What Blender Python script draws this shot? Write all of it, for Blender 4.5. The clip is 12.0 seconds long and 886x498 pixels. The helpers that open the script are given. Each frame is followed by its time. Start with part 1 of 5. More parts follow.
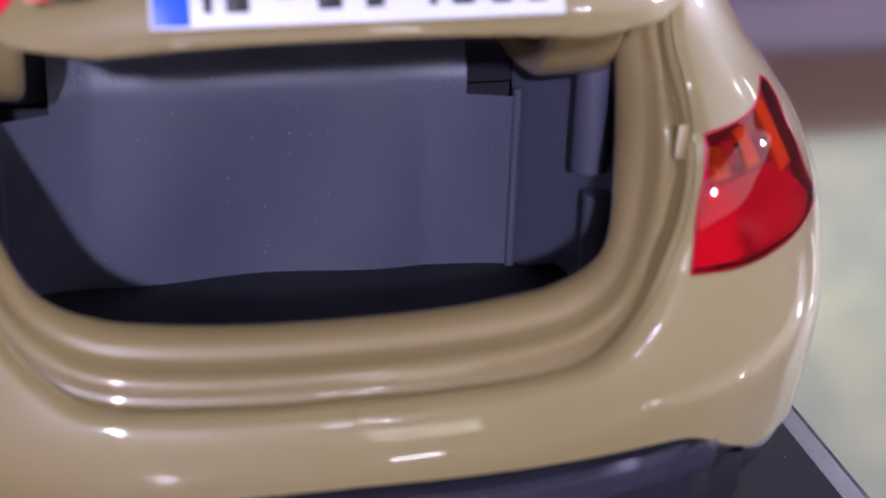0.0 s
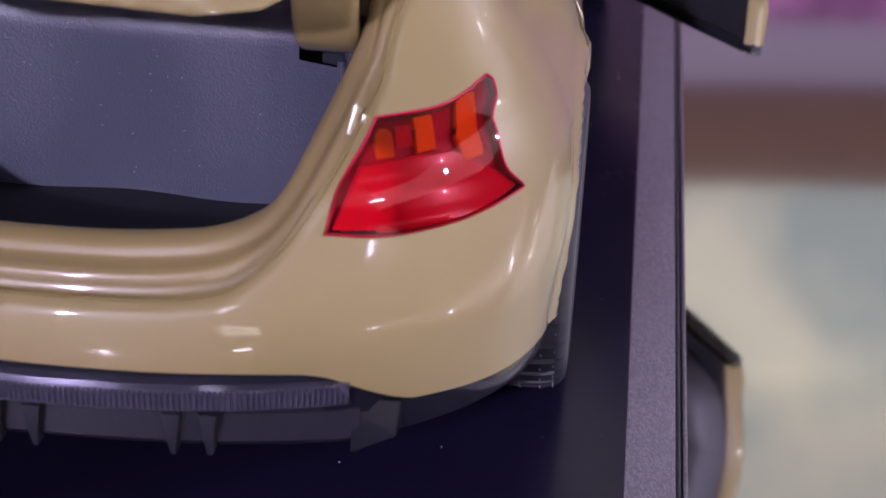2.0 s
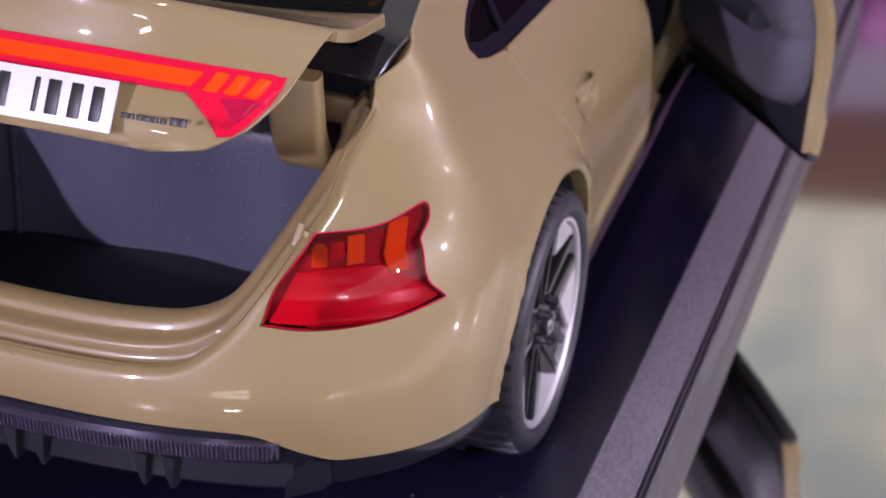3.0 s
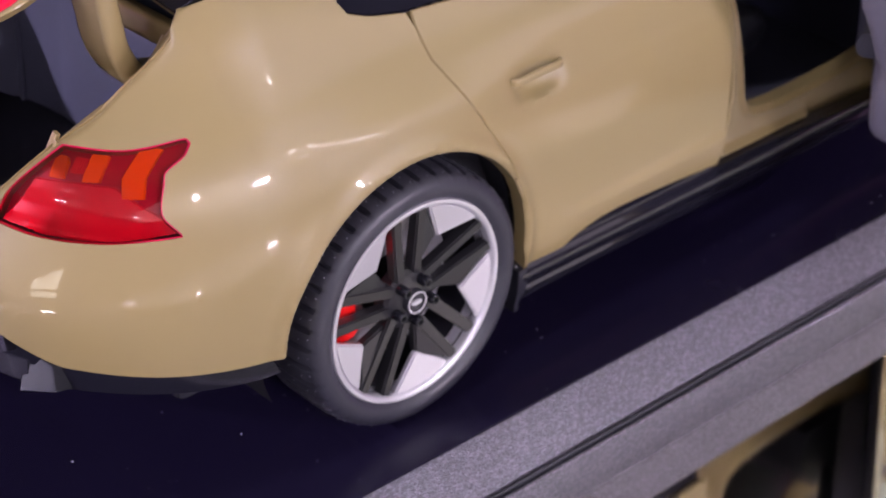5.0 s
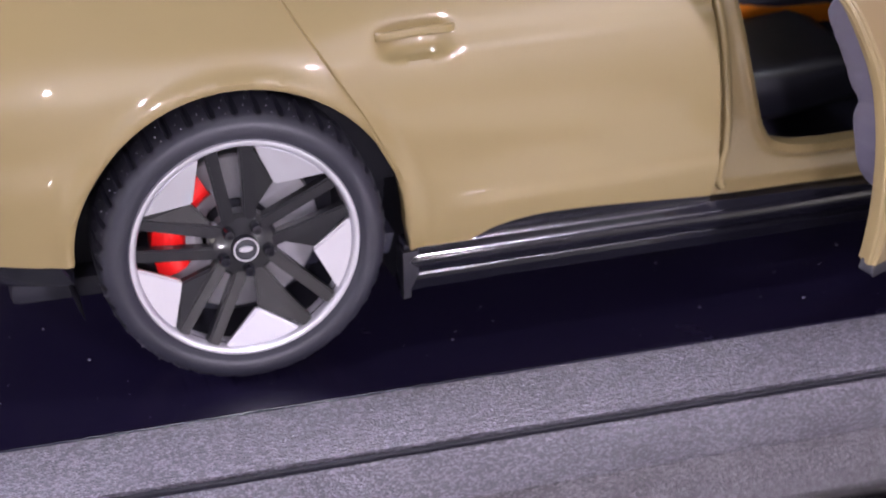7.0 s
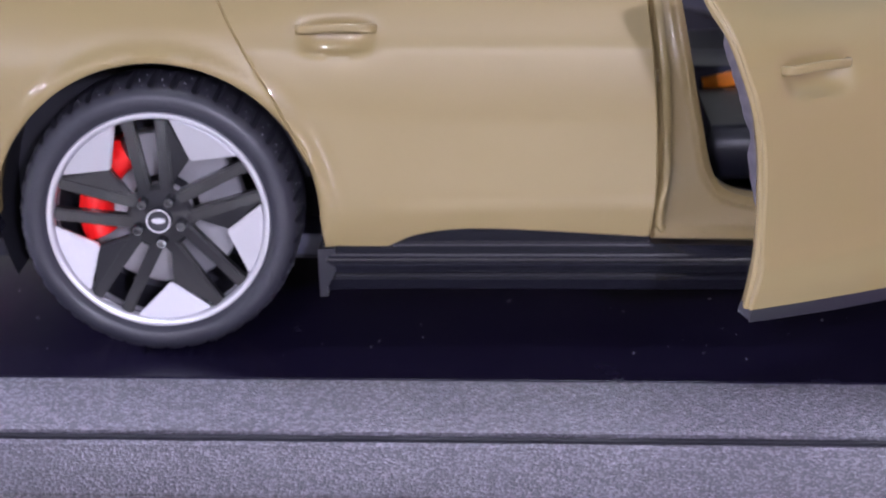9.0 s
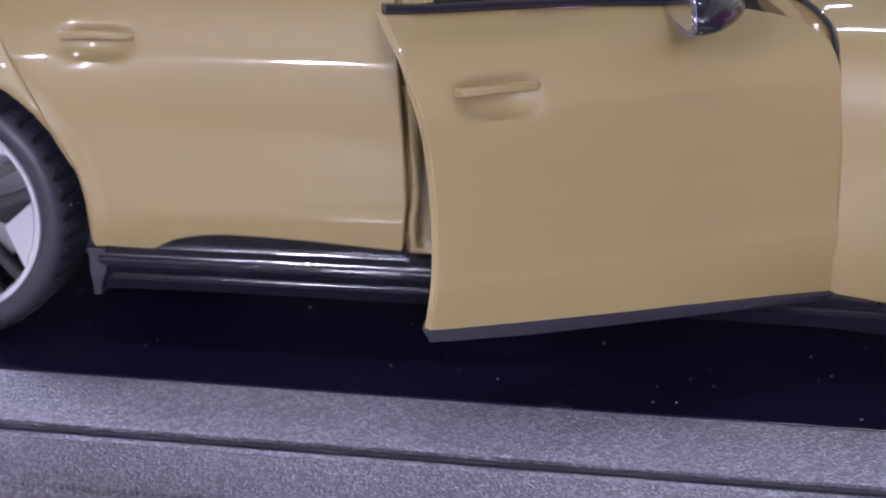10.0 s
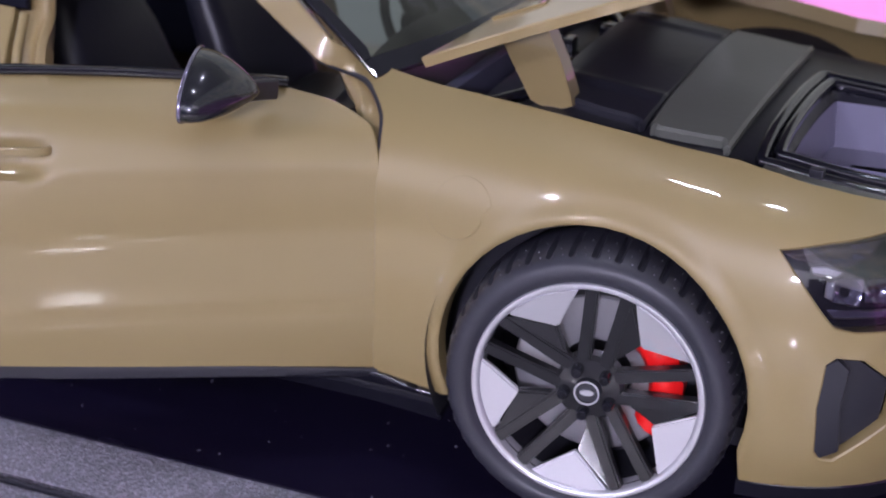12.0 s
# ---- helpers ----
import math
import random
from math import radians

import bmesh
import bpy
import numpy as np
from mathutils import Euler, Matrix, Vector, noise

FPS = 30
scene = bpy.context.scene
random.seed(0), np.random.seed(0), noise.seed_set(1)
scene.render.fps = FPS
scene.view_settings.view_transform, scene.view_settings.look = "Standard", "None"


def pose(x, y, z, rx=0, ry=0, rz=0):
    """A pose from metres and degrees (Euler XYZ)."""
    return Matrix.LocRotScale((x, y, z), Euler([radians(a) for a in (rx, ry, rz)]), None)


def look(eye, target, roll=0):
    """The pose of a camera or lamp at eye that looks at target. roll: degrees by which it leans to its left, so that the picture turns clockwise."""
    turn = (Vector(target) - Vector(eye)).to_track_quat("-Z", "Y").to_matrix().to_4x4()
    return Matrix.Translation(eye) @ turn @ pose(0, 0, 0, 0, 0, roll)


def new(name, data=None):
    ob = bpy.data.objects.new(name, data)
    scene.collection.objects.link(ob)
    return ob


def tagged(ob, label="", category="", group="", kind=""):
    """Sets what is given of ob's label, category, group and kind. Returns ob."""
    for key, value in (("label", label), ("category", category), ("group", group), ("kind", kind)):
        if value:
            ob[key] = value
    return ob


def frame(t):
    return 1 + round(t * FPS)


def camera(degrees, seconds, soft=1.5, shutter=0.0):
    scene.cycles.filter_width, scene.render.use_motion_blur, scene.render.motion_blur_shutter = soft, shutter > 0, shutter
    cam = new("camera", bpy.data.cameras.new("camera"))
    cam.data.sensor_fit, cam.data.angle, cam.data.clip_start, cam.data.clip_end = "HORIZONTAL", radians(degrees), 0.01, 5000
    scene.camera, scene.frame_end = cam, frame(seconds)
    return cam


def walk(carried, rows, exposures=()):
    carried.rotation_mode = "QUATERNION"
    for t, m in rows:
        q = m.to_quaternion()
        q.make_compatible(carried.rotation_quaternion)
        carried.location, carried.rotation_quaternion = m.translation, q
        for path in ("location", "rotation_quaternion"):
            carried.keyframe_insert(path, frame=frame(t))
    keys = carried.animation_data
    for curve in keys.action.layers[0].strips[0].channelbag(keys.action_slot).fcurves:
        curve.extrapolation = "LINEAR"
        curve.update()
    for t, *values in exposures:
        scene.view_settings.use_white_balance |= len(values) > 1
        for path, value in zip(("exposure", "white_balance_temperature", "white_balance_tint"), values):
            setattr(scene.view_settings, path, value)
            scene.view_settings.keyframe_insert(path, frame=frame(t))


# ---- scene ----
# A 1:18 die-cast car on its plinth. All plan numbers are in full-size car metres and are scaled by S.
# Plan: x runs from the rear axle to the front, the camera is on the -y side, z = 0 is the plinth's top.
S = 1 / 18

# ---- camera ----
cam = camera(26.41, 12.0, soft=1.6)
PATH = [
    # seconds, eye, yaw, pitch, roll
    (0, (-3.3261, 0.4803, 1.9646), -104.766, -24.574, 2.188),
    (0.5, (-3.4396, 0.3249, 2.0075), -100.736, -24.183, 2.530),
    (1, (-3.5181, -0.1593, 1.9686), -95.038, -24.680, 2.582),
    (1.5, (-3.6528, -0.5426, 2.0766), -90.300, -25.944, 2.551),
    (2, (-3.8324, -1.0035, 2.2104), -84.978, -26.592, 2.706),
    (2.5, (-4.1128, -1.4473, 2.5022), -78.916, -27.320, 2.158),
    (2.7, (-4.1938, -1.6672, 2.6520), -76.286, -27.508, 2.047),
    (4.3, (-3.6236, -3.4114, 3.1345), -53.286, -29.254, 2.241),
    (4.5, (-3.4480, -3.6775, 3.1807), -49.950, -29.589, 1.875),
    (5, (-2.7629, -3.8730, 2.8967), -44.280, -30.642, 2.129),
    (5.5, (-2.1973, -4.3195, 2.7842), -35.423, -30.100, 0.628),
    (6, (-1.5492, -4.8087, 2.5801), -26.785, -28.442, -0.663),
    (6.5, (-1.0546, -4.8812, 2.3865), -20.505, -26.691, -1.135),
    (7, (-0.6671, -5.0692, 2.2612), -15.754, -24.798, -1.184),
    (7.2, (-0.5406, -5.0821, 2.1525), -14.203, -24.129, -1.033),
    (8.8, (0.5358, -5.4159, 1.8692), -1.265, -19.489, -0.080),
    (9, (0.8079, -5.4404, 1.8649), 1.174, -19.358, 0.024),
    (9.5, (1.5674, -5.4156, 1.8855), 6.927, -19.161, -0.339),
    (10, (2.2470, -5.3169, 1.9239), 11.573, -19.601, -0.741),
    (10.5, (2.7585, -5.0584, 2.4103), 14.401, -21.199, -0.440),
    (11, (3.1526, -5.0312, 2.5729), 15.846, -21.778, 0.574),
    (11.5, (3.6382, -4.9671, 2.5206), 19.208, -22.419, 1.343),
    (12, (4.0943, -4.7779, 2.4072), 22.340, -22.969, 1.930),
]


def aim(eye, yaw, pitch, roll):
    a, b = radians(yaw), radians(pitch)
    ahead = Vector((-math.sin(a) * math.cos(b), math.cos(a) * math.cos(b), math.sin(b)))
    return look(Vector(eye) * S, (Vector(eye) + ahead) * S, roll)


walk(cam, [(t, aim(eye, yaw, pitch, roll)) for t, eye, yaw, pitch, roll in PATH],
     [(0.0, 0.12, 6200, 10), (1.2, 0.10, 6300, 13), (2.5, 0.08, 6600, 20), (4.5, 0.26, 6900, 17), (5.5, 0.38, 6900, 15), (6.5, 0.36, 6800, 12), (7.2, 0.38, 6800, 12), (9.0, 0.35, 6200, 10),
      (10.5, 0.15, 6100, 11), (12.0, 0.15, 6200, 12)])


# ---- light ----
world = bpy.data.worlds.new("hall_world")
scene.world = world
world.use_nodes = True
world.node_tree.nodes["Background"].inputs[0].default_value = (0.40, 0.40, 0.66, 1)
world.node_tree.nodes["Background"].inputs[1].default_value = 0.35
scene.view_settings.exposure = 0.0
cam.data.dof.use_dof = True
cam.data.dof.focus_distance = 0.222
cam.data.dof.aperture_fstop = 48


def area(name, at, target, size, watts, colour, size_y=None):
    data = bpy.data.lights.new(name, "AREA")
    data.energy, data.size, data.color = watts, size, colour
    if size_y:
        data.shape, data.size_y = "RECTANGLE", size_y
    lamp = new(name, data)
    lamp.matrix_world = look(at, target)
    return lamp


# ceiling strip and spots, and unseen spots on the near side and behind the tail
area("ceiling_strip", (0.22, -0.25, 2.5), (0.22, -0.05, 0), 0.30, 10, (0.95, 0.97, 1.12), 0.06)
area("unseen_spot", (-0.4, -1.9, 0.85), (0, 0, 0), 0.06, 10, (1.0, 0.95, 1.20))
area("unseen_spot", (0.60, -1.9, 0.65), (0.1, 0, 0), 0.06, 17, (1.0, 0.94, 1.20))
area("ceiling_spot", (0.10, 0.9, 2.3), (0.1, 0, 0), 0.06, 2, (0.94, 0.92, 1.2))
area("unseen_spot", (-2.4, 0.55, 1.02), (-0.03, 0, 0.03), 0.06, 44, (0.95, 0.90, 1.26))
area("unseen_spot", (-3.4, -0.7, 1.5), (0, 0, 0.03), 0.30, 5, (0.95, 0.98, 1.15), 0.12)
# added fill for flank and wheels, placed where the doors don't mirror it
area("unseen_spot", (-2.5, -2.9, 1.1), (0.1, 0, 0.03), 0.30, 7, (0.95, 0.93, 1.26), 0.05)


# ---- mesh helpers ----
from mathutils.geometry import delaunay_2d_cdt


def tail_set(v):
    """The tail's last set: it runs out and rises a little towards its end, and the deck and lid a little more."""
    v = np.array(v, float)
    x, z = v[:, 0].copy(), v[:, 2].copy()
    k = np.clip((-0.45 - x) / 0.47, 0, 1.15)
    up = np.clip((z - 0.95) / 0.13, 0, 1) * np.clip(-x / 0.4, 0, 1)
    v[:, 0] -= 0.036 * k + 0.022 * up * np.clip(k, 0, 1)
    v[:, 1] *= 1 + 0.04 * up * np.clip(k, 0, 1)
    v[:, 2] += 0.040 * k + 0.034 * up
    return v


TAIL = [True]


def mesh_object(name, verts, faces, mat, parent=None, label="", angle=35, flip=False):
    if TAIL[0]:
        verts = tail_set(verts)
    me = bpy.data.meshes.new(name)
    me.from_pydata([tuple(float(c) * S for c in v) for v in verts], [], [list(map(int, f)) for f in faces])
    bm = bmesh.new()
    bm.from_mesh(me)
    bmesh.ops.remove_doubles(bm, verts=bm.verts, dist=1e-7)
    if flip is None:
        bmesh.ops.recalc_face_normals(bm, faces=bm.faces)
    elif flip:
        bmesh.ops.reverse_faces(bm, faces=bm.faces)
    for f in bm.faces:
        f.smooth = True
    bm.to_mesh(me)
    bm.free()
    me.set_sharp_from_angle(angle=radians(angle))
    me.materials.append(mat)
    ob = new(name, me)
    if parent is not None:
        ob.parent = parent
    if label:
        ob["label"] = label
    return ob


def thing(name, label, category, group="", kind=""):
    return tagged(new(name), label, category, group, kind)


def part(name, bm, mat, parent, label="", angle=35):
    """Links a bmesh in car metres as one mesh object under a thing or a part."""
    if TAIL[0]:
        for v, p in zip(bm.verts, tail_set([v.co for v in bm.verts])):
            v.co = p
    bmesh.ops.recalc_face_normals(bm, faces=bm.faces)
    bmesh.ops.scale(bm, vec=(S, S, S), verts=bm.verts)
    for f in bm.faces:
        f.smooth = True
    me = bpy.data.meshes.new(name)
    bm.to_mesh(me)
    bm.free()
    me.set_sharp_from_angle(angle=radians(angle))
    me.materials.append(mat)
    ob = new(name, me)
    if parent is not None:
        ob.parent = parent
    if label:
        ob["label"] = label
    return ob


def box_bm(x0, x1, y0, y1, z0, z1, bevel=0.004, segments=2):
    bm = bmesh.new()
    bmesh.ops.create_cube(bm, size=1)
    for v in bm.verts:
        v.co = ((x0 + x1) / 2 + v.co.x * (x1 - x0), (y0 + y1) / 2 + v.co.y * (y1 - y0), (z0 + z1) / 2 + v.co.z * (z1 - z0))
    if bevel:
        bmesh.ops.bevel(bm, geom=bm.edges, offset=bevel, segments=segments, affect="EDGES", profile=0.6)
    return bm


def lathe(profile, n=96, a0=0.0, a1=2 * math.pi):
    """Profile of (radius, y) turned about the y axis: vertices and faces, in the wheel's own place."""
    verts, faces = [], []
    closed = abs(a1 - a0 - 2 * math.pi) < 1e-6
    cols = n if closed else n + 1
    for i in range(cols):
        a = a0 + (a1 - a0) * i / n
        verts += [(r * math.cos(a), y, r * math.sin(a)) for r, y in profile]
    k = len(profile)
    for i in range(n):
        j = (i + 1) % cols
        for q in range(k - 1):
            faces.append((i * k + q, j * k + q, j * k + q + 1, i * k + q + 1))
    return verts, faces


def curve_pts(points, n=8, closed=False):
    """Catmull-Rom through points of any dimension."""
    p = np.array(points, float)
    m = len(p)
    out = []
    for i in range(m if closed else m - 1):
        if closed:
            a, b, c, d = p[(i - 1) % m], p[i], p[(i + 1) % m], p[(i + 2) % m]
        else:
            b, c = p[i], p[i + 1]
            a = p[i - 1] if i else 2 * b - c
            d = p[i + 2] if i + 2 < m else 2 * c - b
        for k in range(n):
            t = k / n
            out.append(0.5 * (2 * b + (c - a) * t + (2 * a - 5 * b + 4 * c - d) * t * t + (3 * b - a - 3 * c + d) * t**3))
    if not closed:
        out.append(p[-1])
    return np.array(out)


def resample(line, step, closed=True):
    p = np.array(line, float)
    if closed:
        p = np.vstack([p, p[:1]])
    seg = np.linalg.norm(np.diff(p, axis=0), axis=1)
    out = []
    for i, length in enumerate(seg):
        if length < 1e-9:
            continue
        k = max(1, int(math.ceil(length / step)))
        out += [p[i] + (p[i + 1] - p[i]) * q / k for q in range(k)]
    if not closed:
        out.append(p[-1])
    return np.array(out)


def inside(q, poly):
    q, poly = np.atleast_2d(q), np.asarray(poly)
    x, z = q[:, 0], q[:, 1]
    odd = np.zeros(len(q), bool)
    for (x0, z0), (x1, z1) in zip(poly, np.roll(poly, -1, 0)):
        cross = ((z0 > z) != (z1 > z)) & (x < (x1 - x0) * (z - z0) / (z1 - z0 + 1e-15) + x0)
        odd ^= cross
    return odd


def away(q, line, closed=True):
    """Distance of the points q from a polyline in the plane."""
    p = np.asarray(line, float)
    ends = np.roll(p, -1, 0) if closed else p[1:]
    starts = p if closed else p[:-1]
    best = np.full(len(q), 1e9)
    for a, b in zip(starts, ends):
        d = b - a
        t = np.clip(((q - a) @ d) / (d @ d + 1e-15), 0, 1)
        best = np.minimum(best, np.linalg.norm(q - (a + t[:, None] * d), axis=1))
    return best


def panel(name, outline, surf, mat, parent, label="", holes=(), h=0.03, thick=0.022, side=1, relief=None, move=None, angle=40, roll=0.004, fine=None):
    """A sheet-metal panel: the outline in the surface's own plane is filled with triangles, laid on the surface
    and given a rolled edge and a return of the given depth. relief(q): depth along the normal. side -1: the other flank."""
    loops = [resample(outline, h * 0.8 if fine is None else fine[2])] + [resample(o, h * 0.7) for o in holes]
    lo, hi = loops[0].min(0), loops[0].max(0)
    gx, gz = np.meshgrid(np.arange(lo[0], hi[0], h), np.arange(lo[1], hi[1], h * 0.9))
    gx = gx + (np.arange(gx.shape[0]) % 2)[:, None] * h * 0.5
    grid = np.stack([gx.ravel(), gz.ravel()], 1)
    if fine is not None:
        line, reach, hf = fine
        fx, fz = np.meshgrid(np.arange(lo[0], hi[0], hf), np.arange(lo[1], hi[1], hf * 0.9))
        fx = fx + (np.arange(fx.shape[0]) % 2)[:, None] * hf * 0.5
        dense = np.stack([fx.ravel(), fz.ravel()], 1)
        dense = dense[away(dense, line, closed=False) < reach]
        grid = np.vstack([grid[away(grid, line, closed=False) > reach + h * 0.4], dense])
    keep = inside(grid, loops[0])
    for o in loops[1:]:
        keep &= ~inside(grid, o)
    grid = grid[keep]
    for o in loops:
        grid = grid[away(grid, o) > (h if fine is None else fine[2]) * 0.5]
    pts, edges, start = [], [], 0
    for o in loops:
        k = len(o)
        pts += o.tolist()
        edges += [(start + i, start + (i + 1) % k) for i in range(k)]
        start += k
    pts += grid.tolist()
    out = delaunay_2d_cdt([Vector(p) for p in pts], edges, [], 0, 1e-7)
    flat = np.array([(v.x, v.y) for v in out[0]])
    tris = [tuple(f) for f in out[2]]
    mid = np.array([flat[list(f)].mean(0) for f in tris])
    ok = inside(mid, loops[0])
    for o in loops[1:]:
        ok &= ~inside(mid, o)
    tris = [f for f, good in zip(tris, ok) if good]
    place = np.array([surf(u, z) for u, z in flat])
    e = 2e-3
    du = np.array([surf(u + e, z) for u, z in flat]) - np.array([surf(u - e, z) for u, z in flat])
    dz = np.array([surf(u, z + e) for u, z in flat]) - np.array([surf(u, z - e) for u, z in flat])
    nor = np.cross(du, dz)
    nor /= np.linalg.norm(nor, axis=1)[:, None] + 1e-12
    if relief is not None:
        place = place + nor * relief(flat)[:, None]
    verts, faces = place.tolist(), []
    count = {}
    for a, b, c in tris:
        d = np.cross(place[b] - place[a], place[c] - place[a])
        f = (a, b, c) if d @ (nor[a] + nor[b] + nor[c]) > 0 else (a, c, b)
        faces.append(f)
        for i in range(3):
            count[(f[i], f[(i + 1) % 3])] = True
    rim = [(a, b) for a, b in count if (b, a) not in count]
    ring = {}
    if thick:
        after = {a: b for a, b in rim}
        before = {b: a for a, b in rim}
        for a in after:
            if a not in before:
                before[a] = a
            t = place[after[a]] - place[before[a]]
            out_ = np.cross(t, nor[a])
            out_ /= np.linalg.norm(out_) + 1e-12
            i = len(verts)
            verts.append((place[a] - nor[a] * roll + out_ * roll).tolist())
            verts.append((place[a] - nor[a] * thick + out_ * roll * 0.8).tolist())
            ring[a] = i
        for a, b in rim:
            if a in ring and b in ring:
                faces.append((b, a, ring[a], ring[b]))
                faces.append((ring[b], ring[a], ring[a] + 1, ring[b] + 1))
    v = np.array(verts)
    if move is not None:
        v = move(v)
    if side < 0:
        v = v * (1, -1, 1)
        faces = [tuple(reversed(f)) for f in faces]
    return mesh_object(name, v, faces, mat, parent, label, angle)


def sweep(name, path, section, mat, parent, label="", closed=False, up=(0, 0, 1), side=1, angle=40, caps=True):
    """A closed section (pairs: outward, up) carried along a path in space."""
    p = np.array(path, float)
    n, k = len(p), len(section)
    verts, faces = [], []
    for i in range(n):
        a = p[(i - 1) % n] if (closed or i) else p[i]
        b = p[(i + 1) % n] if (closed or i < n - 1) else p[i]
        t = b - a
        t /= np.linalg.norm(t) + 1e-12
        o = np.cross(t, up)
        o /= np.linalg.norm(o) + 1e-12
        w = np.cross(o, t)
        verts += [(p[i] + o * s + w * z).tolist() for s, z in section]
    for i in range(n if closed else n - 1):
        j = (i + 1) % n
        for q in range(k):
            r = (q + 1) % k
            faces.append((i * k + q, i * k + r, j * k + r, j * k + q))
    if caps and not closed:
        faces += [tuple(range(k)), tuple(reversed(range((n - 1) * k, n * k)))]
    v = np.array(verts)
    if side < 0:
        v = v * (1, -1, 1)
    return mesh_object(name, v, faces, mat, parent, label, angle, flip=None)


def rounded(w, d, r=0.3, n=3):
    """A rounded rectangle section of the width w and height d, round the origin."""
    q = min(w, d) * r
    out = []
    for cx, cz, a0 in ((w / 2 - q, d / 2 - q, 0), (-w / 2 + q, d / 2 - q, 90), (-w / 2 + q, -d / 2 + q, 180), (w / 2 - q, -d / 2 + q, 270)):
        out += [(cx + q * math.cos(radians(a0 + 90 * i / n)), cz + q * math.sin(radians(a0 + 90 * i / n))) for i in range(n + 1)]
    return out


def loft(name, rings, mat, parent, label="", side=1, angle=40, caps=True):
    """Closed rings of equally many points joined to one skin."""
    k = len(rings[0])
    verts = [tuple(p) for ring in rings for p in ring]
    faces = []
    for i in range(len(rings) - 1):
        for q in range(k):
            r = (q + 1) % k
            faces.append((i * k + q, i * k + r, (i + 1) * k + r, (i + 1) * k + q))
    if caps:
        faces += [tuple(range(k)), tuple(reversed(range((len(rings) - 1) * k, len(rings) * k)))]
    v = np.array(verts) * (1, side, 1)
    return mesh_object(name, v, faces, mat, parent, label, angle, flip=None)


# ---- materials ----
def material(name, colour, rough=0.5, metal=0.0, coat=0.0, coat_rough=0.03, spec=0.5, bump=0.0, bump_scale=400.0, bump_deep=0.0004, grain=False, vary=0.0, vary_scale=60.0, rough_vary=0.0,
             speckle=0.0, speckle_scale=2500.0):
    m = bpy.data.materials.new(name)
    m.use_nodes = True
    t = m.node_tree
    b = t.nodes["Principled BSDF"]
    b.inputs["Base Color"].default_value = (*colour, 1)
    b.inputs["Roughness"].default_value = rough
    b.inputs["Metallic"].default_value = metal
    b.inputs["Coat Weight"].default_value = coat
    b.inputs["Coat Roughness"].default_value = coat_rough
    b.inputs["Specular IOR Level"].default_value = spec
    co = t.nodes.new("ShaderNodeTexCoord")
    if vary or rough_vary:
        n = t.nodes.new("ShaderNodeTexNoise")
        n.inputs["Scale"].default_value = vary_scale
        n.inputs["Detail"].default_value = 6
        t.links.new(co.outputs["Object"], n.inputs["Vector"])
        if vary:
            mix = t.nodes.new("ShaderNodeMix")
            mix.data_type = "RGBA"
            mix.inputs["A"].default_value = (*[c * (1 - vary) for c in colour], 1)
            mix.inputs["B"].default_value = (*[min(1, c * (1 + vary)) for c in colour], 1)
            t.links.new(n.outputs["Fac"], mix.inputs["Factor"])
            t.links.new(mix.outputs["Result"], b.inputs["Base Color"])
        if rough_vary:
            r = t.nodes.new("ShaderNodeMapRange")
            r.inputs["To Min"].default_value = max(0.0, rough - rough_vary)
            r.inputs["To Max"].default_value = rough + rough_vary
            t.links.new(n.outputs["Fac"], r.inputs["Value"])
            t.links.new(r.outputs["Result"], b.inputs["Roughness"])
    if bump:
        n = t.nodes.new("ShaderNodeTexVoronoi" if grain else "ShaderNodeTexNoise")
        n.inputs["Scale"].default_value = bump_scale
        n.inputs["Detail"].default_value = 0.6 if grain else 4
        t.links.new(co.outputs["Object"], n.inputs["Vector"])
        bp = t.nodes.new("ShaderNodeBump")
        bp.inputs["Strength"].default_value = bump
        bp.inputs["Distance"].default_value = bump_deep
        t.links.new(n.outputs["Distance" if grain else "Fac"], bp.inputs["Height"])
        t.links.new(bp.outputs["Normal"], b.inputs["Normal"])
    if speckle:
        v = t.nodes.new("ShaderNodeTexVoronoi")
        v.inputs["Scale"].default_value = speckle_scale / 6
        t.links.new(co.outputs["Object"], v.inputs["Vector"])
        r = t.nodes.new("ShaderNodeMapRange")
        r.inputs["From Min"].default_value = speckle
        r.inputs["From Max"].default_value = speckle * 0.6
        t.links.new(v.outputs["Distance"], r.inputs["Value"])
        mix = t.nodes.new("ShaderNodeMix")
        mix.data_type = "RGBA"
        mix.inputs["A"].default_value = (*colour, 1)
        mix.inputs["B"].default_value = (0.55, 0.55, 0.6, 1)
        t.links.new(r.outputs["Result"], mix.inputs["Factor"])
        t.links.new(mix.outputs["Result"], b.inputs["Base Color"])
    return m


def glass(name, tint, gloss_rough=0.01, ior=1.5, shine=1.0):
    """A thin pane: see-through with the tint, and mirror-like by its Fresnel gloss."""
    m = bpy.data.materials.new(name)
    m.use_nodes = True
    t = m.node_tree
    t.nodes.remove(t.nodes["Principled BSDF"])
    out = t.nodes["Material Output"]
    see = t.nodes.new("ShaderNodeBsdfTransparent")
    see.inputs["Color"].default_value = (*tint, 1)
    gloss = t.nodes.new("ShaderNodeBsdfGlossy")
    gloss.inputs["Roughness"].default_value = gloss_rough
    gloss.inputs["Color"].default_value = (shine, shine, shine, 1)
    fr = t.nodes.new("ShaderNodeFresnel")
    fr.inputs["IOR"].default_value = ior
    mix = t.nodes.new("ShaderNodeMixShader")
    t.links.new(fr.outputs["Fac"], mix.inputs["Fac"])
    t.links.new(see.outputs["BSDF"], mix.inputs[1])
    t.links.new(gloss.outputs["BSDF"], mix.inputs[2])
    t.links.new(mix.outputs["Shader"], out.inputs["Surface"])
    return m


